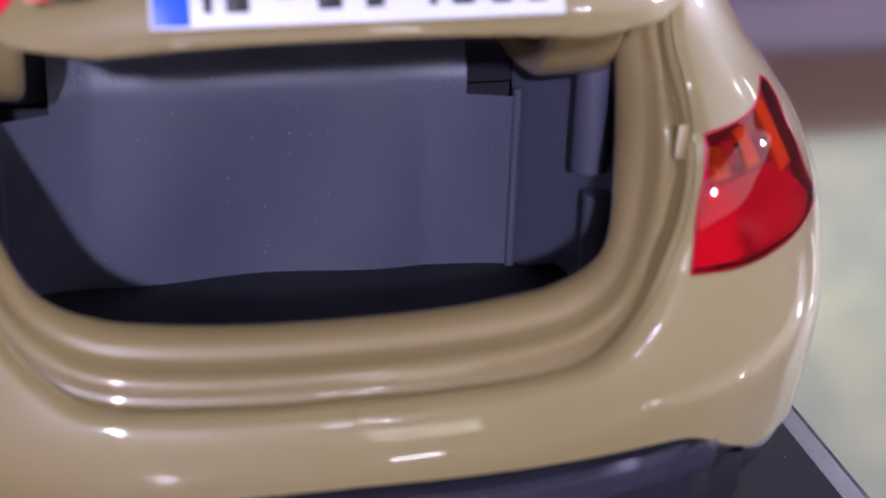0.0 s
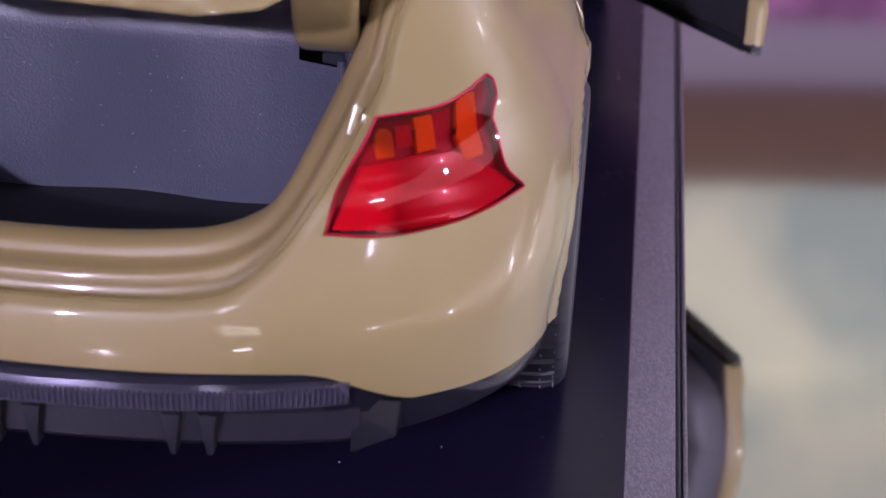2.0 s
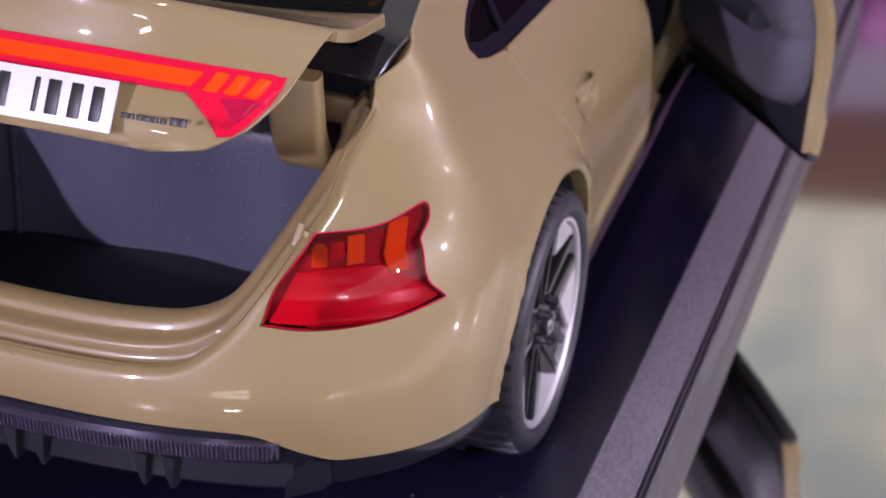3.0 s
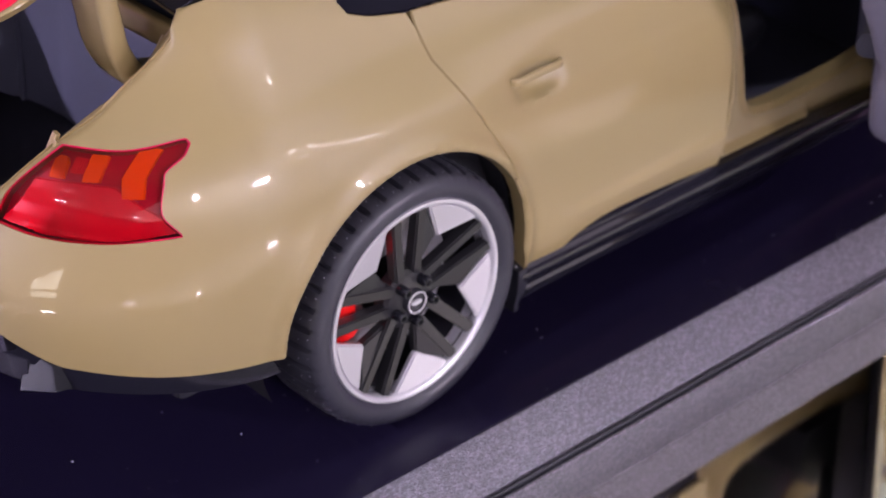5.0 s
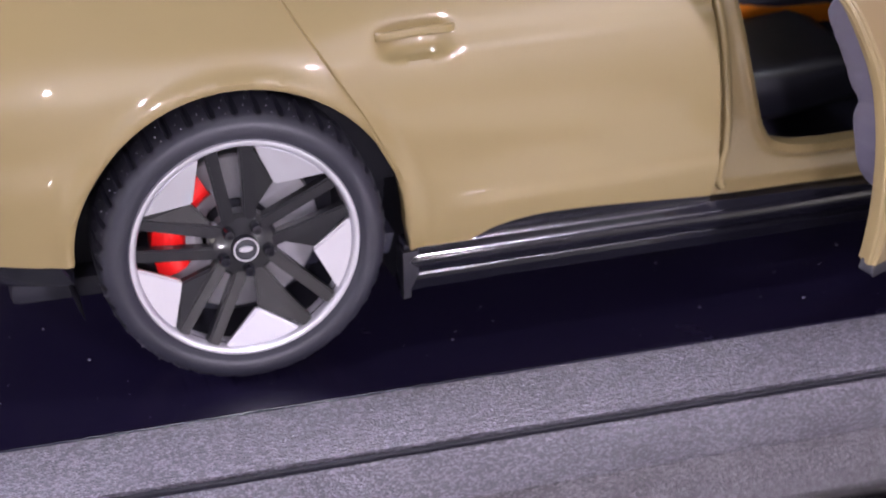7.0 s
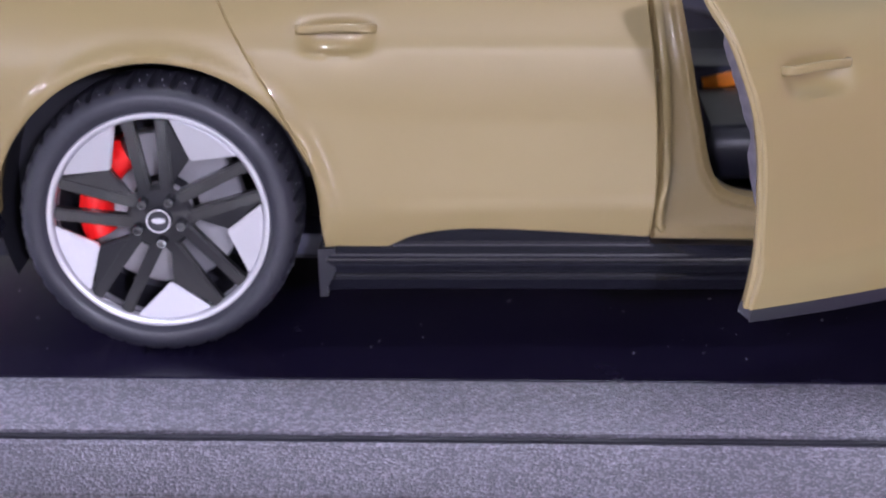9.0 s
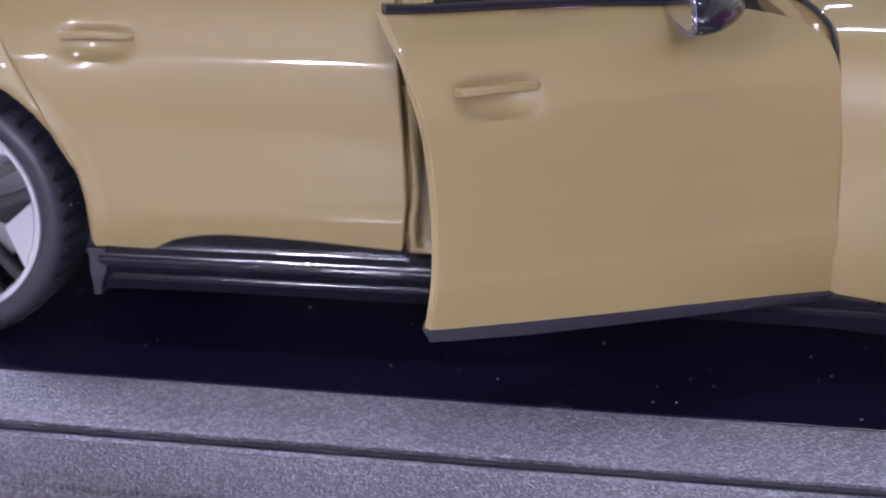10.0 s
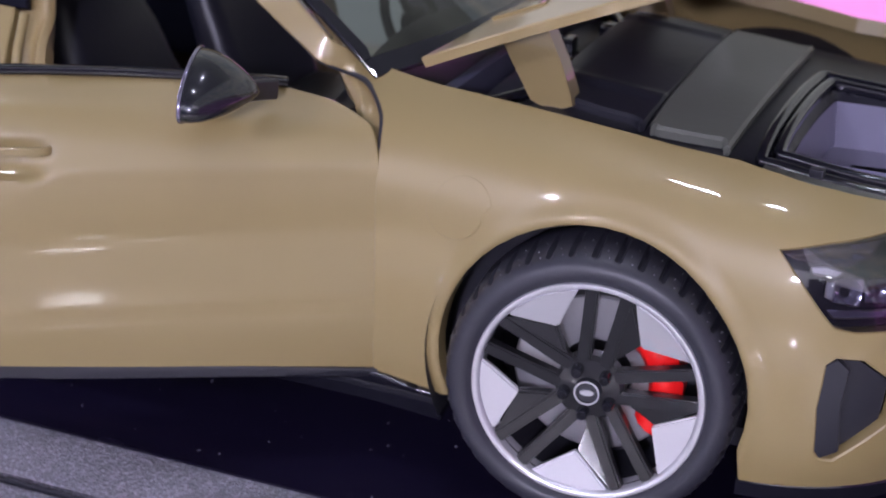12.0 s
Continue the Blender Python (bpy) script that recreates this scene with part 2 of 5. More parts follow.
def glow(name, colour, strength):
    m = bpy.data.materials.new(name)
    m.use_nodes = True
    t = m.node_tree
    b = t.nodes["Principled BSDF"]
    b.inputs["Base Color"].default_value = (*colour, 1)
    b.inputs["Emission Color"].default_value = (*colour, 1)
    b.inputs["Emission Strength"].default_value = strength
    return m



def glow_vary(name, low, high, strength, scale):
    """A surface with its own uneven glow."""
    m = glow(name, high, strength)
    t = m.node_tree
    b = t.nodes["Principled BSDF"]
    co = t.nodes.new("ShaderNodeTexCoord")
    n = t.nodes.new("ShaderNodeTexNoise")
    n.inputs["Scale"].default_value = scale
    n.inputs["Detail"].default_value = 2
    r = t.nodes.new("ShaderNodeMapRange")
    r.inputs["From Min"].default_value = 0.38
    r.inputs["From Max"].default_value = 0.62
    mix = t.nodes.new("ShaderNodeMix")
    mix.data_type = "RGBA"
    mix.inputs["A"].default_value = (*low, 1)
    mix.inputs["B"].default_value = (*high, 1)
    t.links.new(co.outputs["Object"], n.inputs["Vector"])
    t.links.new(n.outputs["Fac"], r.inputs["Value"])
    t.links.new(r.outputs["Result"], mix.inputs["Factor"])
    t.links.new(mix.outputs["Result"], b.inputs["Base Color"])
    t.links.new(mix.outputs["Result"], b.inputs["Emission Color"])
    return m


PAINT = material("beige_paint", (0.280, 0.210, 0.090), rough=0.45, coat=1.0, coat_rough=0.04, spec=0.5, bump=0.012, bump_scale=260, vary=0.03, vary_scale=25)
JAMB = material("orange_peel_paint", (0.300, 0.220, 0.100), rough=0.32, coat=0.8, coat_rough=0.08, bump=0.5, bump_scale=1500, bump_deep=0.0002, vary=0.03, vary_scale=25)
SEAT_PAINT = material("seat_paint", (0.295, 0.216, 0.098), rough=0.36, coat=1.0, coat_rough=0.06, bump=0.18, bump_scale=1100, bump_deep=0.0002, vary=0.03, vary_scale=25)
BLACK_GLOSS = material("gloss_black_plastic", (0.011, 0.011, 0.017), rough=0.16, coat=0.6, bump=0.03, bump_scale=500, rough_vary=0.08)
BLACK_SATIN = material("satin_black_plastic", (0.020, 0.020, 0.028), rough=0.38, bump=0.08, bump_scale=700, vary=0.2, rough_vary=0.1)
TRUNK_PLASTIC = material("trunk_plastic", (0.080, 0.081, 0.122), rough=0.40, spec=1.0, bump=0.5, bump_scale=3000, bump_deep=0.0002, vary=0.15, rough_vary=0.08)
DARK_INSIDE = material("dark_lining", (0.011, 0.011, 0.019), rough=0.7, bump=0.1, bump_scale=900, vary=0.2)
SEAT_LEATHER = material("black_leatherette", (0.018, 0.018, 0.026), rough=0.40, bump=0.12, bump_scale=900, vary=0.2)
RUBBER = material("tyre_rubber", (0.028, 0.028, 0.039), rough=0.42, bump=0.08, bump_scale=900, vary=0.2, rough_vary=0.06)
# pale colour stands for the gloss highlights on the rubber pins
RUBBER_PIN = material("rubber_pin_glint", (0.16, 0.16, 0.19), rough=0.3, vary=0.1)
RIM_DARK = material("anthracite_rim", (0.017, 0.017, 0.020), rough=0.30, coat=0.6, coat_rough=0.07, spec=0.35, bump=0.04, bump_scale=900, rough_vary=0.06)
RIM_SILVER = material("machined_silver", (0.76, 0.75, 0.80), rough=0.36, metal=0.75, bump=0.05, bump_scale=1800, vary=0.05)
STEEL = material("brake_steel", (0.48, 0.47, 0.50), rough=0.42, metal=0.8, bump=0.25, bump_scale=1600, vary=0.1)
CHROME = material("chrome", (0.75, 0.75, 0.78), rough=0.12, metal=1.0, bump=0.02, bump_scale=600)
CHROME_DARK = material("dark_chrome", (0.34, 0.32, 0.42), rough=0.14, metal=0.85, bump=0.03, bump_scale=700)
CALIPER = material("caliper_red", (0.88, 0.012, 0.012), rough=0.3, coat=0.5, bump=0.04, bump_scale=700)
LENS_RED = material("red_lens", (0.74, 0.004, 0.040), rough=0.28, coat=0.2, spec=0.3, coat_rough=0.02, bump=0.03, bump_scale=300, vary=0.12, vary_scale=180)
LENS_DEEP = material("deep_red_lens", (0.46, 0.006, 0.046), rough=0.30, spec=0.2, coat_rough=0.02, bump=0.05, bump_scale=500, vary=0.2, vary_scale=200)
LED_ORANGE = material("orange_reflector", (1.0, 0.25, 0.006), rough=0.5, spec=0.1, vary=0.05)
LENS_CLEAR = material("clear_lens", (0.42, 0.41, 0.47), rough=0.22, metal=0.5, coat=1.0, vary=0.2, vary_scale=200)
WHITE_PLATE = material("plate_white", (0.78, 0.77, 0.82), rough=0.35, coat=0.3, bump=0.02, vary=0.03)
PLATE_BLUE = material("plate_blue", (0.01, 0.09, 0.75), rough=0.35, coat=0.3, vary=0.04)
INK = material("black_ink", (0.01, 0.01, 0.012), rough=0.4, vary=0.1)
BADGE_RED = material("badge_red", (0.65, 0.01, 0.01), rough=0.3, coat=0.4, vary=0.05)
LED_RED = material("red_orange_reflector", (1.0, 0.065, 0.002), rough=0.4, spec=0.2, vary=0.05)
CABIN_LINING = material("navy_cabin_plastic", (0.052, 0.052, 0.085), rough=0.42, spec=0.6, bump=0.15, bump_scale=1500, bump_deep=0.0002, vary=0.25, vary_scale=40, rough_vary=0.1)
ORANGE_TRIM = material("orange_trim", (0.95, 0.27, 0.012), rough=0.45, bump=0.05, vary=0.06)
GREY_CARD = material("grey_card", (0.088, 0.083, 0.108), rough=0.5, bump=0.08, bump_scale=700, vary=0.1)
PANE = glass("clear_pane", (0.22, 0.24, 0.22), ior=2.3)
LAMP_PANE = glass("lamp_pane", (0.86, 0.87, 0.90), ior=1.9)
RED_PANE = glass("red_cover", (1.0, 0.52, 0.58), ior=1.5, gloss_rough=0.02)
PANE_DARK = glass("tinted_pane", (0.22, 0.24, 0.34), ior=1.35, gloss_rough=0.24, shine=0.30)
PLINTH_TOP = material("plinth_lacquer", (0.008, 0.006, 0.019), rough=0.25, spec=0.32, bump=0.015, bump_scale=300, rough_vary=0.06, vary=0.15)
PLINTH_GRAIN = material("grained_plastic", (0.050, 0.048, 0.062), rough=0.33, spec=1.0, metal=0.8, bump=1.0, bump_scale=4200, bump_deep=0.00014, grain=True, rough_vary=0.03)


def paint_glints(m, dark, pale):
    """Each grain of the surface takes its own shade between two greys; the pale ones stand for glints."""
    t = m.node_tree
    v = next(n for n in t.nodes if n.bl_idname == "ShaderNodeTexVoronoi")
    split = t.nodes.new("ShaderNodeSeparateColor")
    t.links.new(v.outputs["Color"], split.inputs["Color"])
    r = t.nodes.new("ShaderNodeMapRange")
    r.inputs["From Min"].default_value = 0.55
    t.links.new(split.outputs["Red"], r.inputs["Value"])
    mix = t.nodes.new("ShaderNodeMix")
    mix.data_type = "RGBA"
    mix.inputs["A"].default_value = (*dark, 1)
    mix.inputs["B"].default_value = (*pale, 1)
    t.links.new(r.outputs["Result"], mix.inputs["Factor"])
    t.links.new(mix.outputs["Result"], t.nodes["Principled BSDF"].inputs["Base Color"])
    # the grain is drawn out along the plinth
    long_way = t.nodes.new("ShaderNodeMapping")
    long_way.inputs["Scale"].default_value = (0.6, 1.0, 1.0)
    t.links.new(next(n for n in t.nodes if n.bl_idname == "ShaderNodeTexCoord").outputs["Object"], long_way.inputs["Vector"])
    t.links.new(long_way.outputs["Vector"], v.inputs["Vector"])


# sparkle of the grain is put into the base colour as pale greys
paint_glints(PLINTH_GRAIN, (0.15, 0.143, 0.172), (0.27, 0.257, 0.31))
WINDOW_BLACK = material("window_black", (0.005, 0.005, 0.011), rough=0.38, spec=0.08, bump=0.03, bump_scale=500, rough_vary=0.05)
TABLE = material("mirror_tabletop", (0.80, 0.79, 0.74), rough=0.06, metal=1.0, bump=0.01, bump_scale=12, vary=0.04, vary_scale=5)


# ---- hall, table and plinth ----
def slab(name, x0, x1, y0, y1, z0, z1, mat, label, category, bevel=0.002):
    """A plain slab of the hall, in true metres."""
    bm = box_bm(x0 / S, x1 / S, y0 / S, y1 / S, z0 / S, z1 / S, bevel / S, 2)
    return tagged(part(name, bm, mat, None), label, category, kind="structure")


BROWN = material("brown_panel", (0.30, 0.16, 0.13), rough=0.6, bump=0.1, bump_scale=60, vary=0.15, vary_scale=4)
# this wall strip's glow stands for hall light on it
LAVENDER = glow("lavender_panel", (0.18, 0.145, 0.22), 0.8)
CARPET = material("dark_carpet", (0.03, 0.028, 0.03), rough=0.95, bump=0.5, bump_scale=300, vary=0.3, vary_scale=8)
PINK_SCREEN = glow("pink_led_wall", (0.72, 0.26, 0.58), 0.85)
PURPLE_SCREEN = glow_vary("purple_led_wall", (0.07, 0.018, 0.07), (0.24, 0.09, 0.24), 1.0, 4.0)
# cream walls glow by themselves in place of hall light falling on them
CREAM_GLOW = glow_vary("cream_glow_wall", (0.34, 0.40, 0.41), (0.66, 0.64, 0.55), 0.50, 1.6)

# the far wall's glow is added to brighten what windscreen and bonnet mirror
WALL_GREY = glow_vary("grey_glow_wall", (0.20, 0.21, 0.19), (0.44, 0.45, 0.41), 0.8, 0.7)
# unseen walls: dark below, upper parts glow by themselves to fill the flank
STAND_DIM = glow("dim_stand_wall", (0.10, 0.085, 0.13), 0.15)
STAND_FILL = glow_vary("fill_stand_wall", (0.66, 0.61, 0.70), (0.85, 0.80, 0.86), 0.95, 0.8)
STAND_FILL_HALF = glow_vary("half_fill_wall", (0.20, 0.18, 0.24), (0.42, 0.39, 0.45), 0.7, 0.8)
BOARD = glow_vary("light_board", (0.5, 0.5, 0.46), (1.0, 0.98, 0.90), 6.0, 9.0)
WALL_LAMP = glow("wall_lamp_glow", (0.95, 0.95, 1.0), 18.0)
# ceiling emits a little, standing in for the light on it
CEILING_GLOW = glow_vary("ceiling_glow", (0.10, 0.105, 0.10), (0.20, 0.21, 0.19), 0.7, 0.6)

TAIL[0] = False
slab("floor", -4, 6, -4.5, 4.5, -0.98, -0.92, CARPET, "dark carpeted exhibition hall floor", "floor")
slab("ceiling", -4, 2.2, -4.5, 4.5, 3.9, 4.0, CEILING_GLOW, "exhibition hall ceiling with a dim glow of its own", "ceiling")
slab("ceiling_bay", 2.2, 6, -4.5, 4.5, 3.9, 4.0, CREAM_GLOW, "pale ceiling bay of the hall with its own glow", "ceiling")
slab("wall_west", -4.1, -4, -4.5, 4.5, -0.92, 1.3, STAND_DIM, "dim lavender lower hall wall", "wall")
slab("wall_west_top", -4.1, -4, -4.5, 4.5, 1.3, 3.9, STAND_FILL_HALF, "lavender upper hall wall with a weak fill glow", "wall")
slab("lit_board", -4.0, -3.96, -1.5, -0.75, -0.12, 0.22, BOARD, "bright white light board on the hall wall", "light board")
slab("lit_board", 3.20, 3.40, -4.5, -4.46, 2.30, 2.40, BOARD, "bright white light board on the hall wall", "light board")
for x, z in ((3.05, 1.94), (2.90, 2.52), (3.06, 2.58)):
    slab("wall_lamp", x - 0.07, x + 0.07, -4.5, -4.45, z - 0.02, z + 0.02, WALL_LAMP, "small bright white lamp on the hall wall", "wall lamp")
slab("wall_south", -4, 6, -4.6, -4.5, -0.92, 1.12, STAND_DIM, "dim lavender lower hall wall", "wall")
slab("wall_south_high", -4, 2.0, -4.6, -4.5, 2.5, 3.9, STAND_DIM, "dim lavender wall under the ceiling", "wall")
slab("wall_south_top", -4, 2.0, -4.6, -4.5, 1.12, 2.5, STAND_FILL, "lavender upper hall wall glowing as soft fill", "wall")
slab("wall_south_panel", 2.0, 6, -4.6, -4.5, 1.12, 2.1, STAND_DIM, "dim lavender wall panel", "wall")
slab("wall_south_board", 2.0, 6, -4.6, -4.5, 2.1, 3.9, STAND_FILL, "lavender upper hall wall glowing as soft fill", "wall")
slab("wall_east", 6.0, 6.1, -4.5, 4.5, -0.92, 2.15, PURPLE_SCREEN, "purple glowing screen wall", "wall")
slab("wall_east_panel", 5.96, 6.06, -4.5, 4.5, 2.15, 2.45, LAVENDER, "lavender wall strip above the screen with its own glow", "wall")
slab("wall_east_beam", 5.9, 6.0, -4.5, 4.5, 2.45, 2.90, BROWN, "brown beam along the hall wall", "wall")
slab("wall_east_top", 5.96, 6.06, -4.5, 4.5, 2.90, 3.9, CREAM_GLOW, "cream upper wall with its own glow", "wall")
slab("wall_north", -4, 6, 4.5, 4.6, -0.92, 1.9, WALL_GREY, "grey far hall wall with its own glow", "wall")
slab("wall_north_top", -4, 6, 4.5, 4.6, 1.9, 3.9, CREAM_GLOW, "cream upper hall wall with its own glow", "wall")
slab("screen_wall", -4, 6, 2.0, 2.06, -0.54, 0.0, PINK_SCREEN, "low pink glowing screen wall", "wall")
slab("screen_base", -4, 6, 1.98, 2.06, -0.92, -0.54, CREAM_GLOW, "pale base under the screen with its own glow", "wall")

ZT = -0.25
table = thing("display_table", "polished mirror-topped display table under the plinth", "table")
part("tabletop", box_bm(-0.75 / S, 1.25 / S, -0.75 / S, 0.18 / S, ZT - 0.03 / S, ZT, 0.003 / S), TABLE, table)
for x in (-0.68, 1.18):
    for y in (-0.68, 0.11):
        part("leg", box_bm((x - 0.03) / S, (x + 0.03) / S, (y - 0.03) / S, (y + 0.03) / S, -0.92 / S, ZT - 0.03 / S, 0.004 / S), STEEL, table)

plinth = thing("plinth", "black display plinth with grained stepped edges", "plinth")
PX0, PX1, PY = -1.75, 4.35, 1.115


def ring_loft(name, levels, mat, label=""):
    """Stacked rounded rectangles: (grow, z) pairs."""
    rings = []
    for grow, z in levels:
        x0, x1, y1, r = PX0 - grow, PX1 + grow, PY + grow, 0.06 + max(grow, 0) * 0.6
        ring = []
        for cx, cy, a0 in ((x1 - r, y1 - r, 0), (x0 + r, y1 - r, 90), (x0 + r, -y1 + r, 180), (x1 - r, -y1 + r, 270)):
            ring += [(cx + r * math.cos(radians(a0 + 15 * i)), cy + r * math.sin(radians(a0 + 15 * i)), z) for i in range(7)]
        rings.append(ring)
    return loft(name, rings, mat, plinth, label, angle=25)


ring_loft("top_plate", [(-0.02, -0.09), (-0.001, -0.09), (-0.001, -0.002), (-0.004, 0.0), (-0.05, 0.0)], PLINTH_TOP, "smooth black plinth top")
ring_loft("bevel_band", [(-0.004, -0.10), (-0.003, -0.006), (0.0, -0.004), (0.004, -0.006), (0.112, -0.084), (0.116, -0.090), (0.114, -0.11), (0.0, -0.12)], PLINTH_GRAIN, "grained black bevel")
ring_loft("groove_band", [(0.0, -0.14), (0.114, -0.118), (0.119, -0.100), (0.124, -0.097), (0.129, -0.102), (0.129, -0.125), (0.0, -0.14)], BLACK_SATIN, "narrow ridge in the groove")
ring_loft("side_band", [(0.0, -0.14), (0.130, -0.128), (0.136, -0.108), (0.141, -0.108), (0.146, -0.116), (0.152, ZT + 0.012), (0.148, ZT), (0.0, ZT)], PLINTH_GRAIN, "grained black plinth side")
TAIL[0] = True


# ---- the car's skin as a surface over (u, z): u runs along the flank and on round the ends ----
XA, XF = -0.30, 3.15
NR, NF = 2.5, 2.6


def smooth_table(*pairs):
    a = curve_pts(pairs, 10)
    return lambda v: float(np.interp(v, a[:, 0], a[:, 1]))


width_rear = smooth_table((0.05, 0.84), (0.14, 0.885), (0.28, 0.925), (0.36, 0.937), (0.55, 0.945), (0.72, 0.93), (0.82, 0.90), (0.92, 0.855), (0.98, 0.81), (1.03, 0.775),
                          (1.10, 0.73), (1.20, 0.66), (1.29, 0.60), (1.33, 0.55), (1.37, 0.45))
width_front = smooth_table((0.05, 0.82), (0.14, 0.86), (0.25, 0.895), (0.36, 0.915), (0.55, 0.92), (0.70, 0.91), (0.80, 0.88), (0.87, 0.84), (0.92, 0.78), (0.955, 0.71), (0.98, 0.64), (1.0, 0.58), (1.06, 0.45))
width_cab = smooth_table((0.93, 0.735), (0.96, 0.722), (1.0, 0.705), (1.05, 0.685), (1.10, 0.662), (1.15, 0.642), (1.20, 0.622), (1.29, 0.590), (1.33, 0.55), (1.37, 0.45))
waist = smooth_table((-1.2, 0.0), (0.0, 0.0), (0.55, -0.008), (1.24, -0.022), (2.2, -0.028), (2.6, -0.015), (2.9, -0.008), (3.2, -0.012), (3.9, -0.02))
drop = smooth_table((2.2, 0.0), (2.4, 0.0), (2.8, 0.02), (3.0, 0.04), (3.3, 0.085), (3.6, 0.13), (3.9, 0.17))
tail_x = smooth_table((0.05, -0.90), (0.25, -0.955), (0.38, -1.01), (0.48, -1.03), (0.56, -1.03), (0.64, -1.0), (0.72, -0.965), (0.80, -0.935), (0.88, -0.875), (0.95, -0.765), (1.02, -0.655), (1.09, -0.60),
                      (1.15, -0.57), (1.25, -0.54), (1.37, -0.50))
nose_x = smooth_table((0.05, 3.70), (0.2, 3.79), (0.35, 3.84), (0.5, 3.85), (0.62, 3.83), (0.72, 3.78), (0.8, 3.68), (0.88, 3.55), (0.95, 3.40), (1.05, 3.3))


CAB = [1.25, 0.12]


def half_width(x, z):
    k = min(1.0, max(0.0, (x - 1.25) / 0.95))
    k = k * k * (3 - 2 * k)
    zf = z + (drop(x) if x > 2.2 else 0.0)
    if CAB[0] < x < 2.5 and z > 0.93:
        a = min(1.0, (z - 0.93) / 0.06)
        b = min(1.0, max(0.0, (2.22 - x) / 0.14))
        c = min(1.0, max(0.0, (x - CAB[0]) / CAB[1]))
        m = a * a * (3 - 2 * a) * b * b * (3 - 2 * b) * c
        plain = width_rear(z) * (1 - k) + width_front(zf) * k + waist(x) * (1.0 if z < 1.0 else max(0.0, 1 - (z - 1.0) / 0.2))
        return plain * (1 - m) + width_cab(z) * m
    haunch = 0.036 * math.exp(-(((x - 0.02) / 0.36) ** 2)) / (1 + math.exp(-(z - 0.53) / 0.05)) / (1 + math.exp((z - 0.885) / 0.022))
    return haunch + width_rear(z) * (1 - k) + width_front(zf) * k + waist(x) * (1.0 if z < 1.0 else max(0.0, 1 - (z - 1.0) / 0.2))


def _arc(length, wide, n):
    f = np.linspace(0, math.pi / 2, 400)
    x, y = length * np.sin(f) ** (2 / n), wide * np.cos(f) ** (2 / n)
    s = np.r_[0, np.cumsum(np.hypot(np.diff(x), np.diff(y)))]
    return s, f


S_R, F_R = _arc(0.70, 0.93, NR)
S_F, F_F = _arc(0.68, 0.90, NF)


def skin(u, z):
    if u < XA:
        f = float(np.interp(XA - u, S_R, F_R))
        return np.array([XA - (XA - tail_x(z)) * math.sin(f) ** (2 / NR), -half_width(XA, z) * max(0.0, math.cos(f)) ** (2 / NR), z])
    if u > XF:
        f = float(np.interp(u - XF, S_F, F_F))
        return np.array([XF + (nose_x(z) - XF) * math.sin(f) ** (2 / NF), -half_width(XF, z) * max(0.0, math.cos(f)) ** (2 / NF), z])
    return np.array([u, -half_width(u, z), z])


def on_skin(y, z, front=False):
    """The u at which the tail (or nose) has the half width |y| at the height z."""
    x0, n = (XF, NF) if front else (XA, NR)
    c = min(1.0, abs(y) / half_width(x0, z)) ** (n / 2)
    f = math.acos(c)
    return XF + float(np.interp(f, F_F, S_F)) if front else XA - float(np.interp(f, F_R, S_R))


def nose_at(x, z):
    """The skin's coordinates at the length x on the nose."""
    if x <= XF:
        return (x, z)
    f = math.asin(min(1.0, (x - XF) / (nose_x(z) - XF)) ** (NF / 2))
    return (XF + float(np.interp(f, F_F, S_F)), z)


U_TAIL, U_NOSE = XA - float(S_R[-1]), XF + float(S_F[-1])
SIDES = (1, -1)

car = thing("model_car", "beige die-cast toy car with open doors, bonnet and tailgate", "model car")


def arc_pts(cx, cz, r, a0, a1, n=28):
    return [(cx + r * math.cos(radians(a0 + (a1 - a0) * i / n)), cz + r * math.sin(radians(a0 + (a1 - a0) * i / n))) for i in range(n + 1)]


def below(points, z):
    return [p for p in points if p[1] >= z]


ARCH_R = (0.0, 0.358, 0.41)
ARCH_F = (2.885, 0.362, 0.395)

# tail lamp corners on the skin
TL_TOP, TL_OUT, TL_IN, TL_UP = (on_skin(0.788, 0.930), 0.930), (on_skin(0.872, 0.737), 0.737), (on_skin(0.537, 0.718), 0.718), (on_skin(0.602, 0.897), 0.897)
TL_NOTCH = (on_skin(0.806, 0.858), 0.858)


def lamp_outline():
    top = curve_pts([TL_UP, ((TL_UP[0] * 0.5 + TL_TOP[0] * 0.5), 0.904), (TL_TOP[0] - 0.03, 0.928), (TL_TOP[0] - 0.008, TL_TOP[1])], 6)
    back = curve_pts([(TL_TOP[0] + 0.004, 0.923), (TL_TOP[0] - 0.004, 0.90), (TL_NOTCH[0] + 0.008, 0.872), (TL_NOTCH[0] + 0.006, 0.848), (TL_OUT[0] - 0.045, 0.785), (TL_OUT[0] - 0.004, 0.742)], 4)
    low = curve_pts([TL_OUT, ((TL_OUT[0] * 0.6 + TL_IN[0] * 0.4), 0.714), ((TL_OUT[0] * 0.25 + TL_IN[0] * 0.75), 0.707), TL_IN], 6)
    inner = curve_pts([TL_IN, (TL_IN[0] + 0.034, 0.80), TL_UP], 6)[1:-1]
    return np.vstack([top, back, low, inner])


LAMP = lamp_outline()
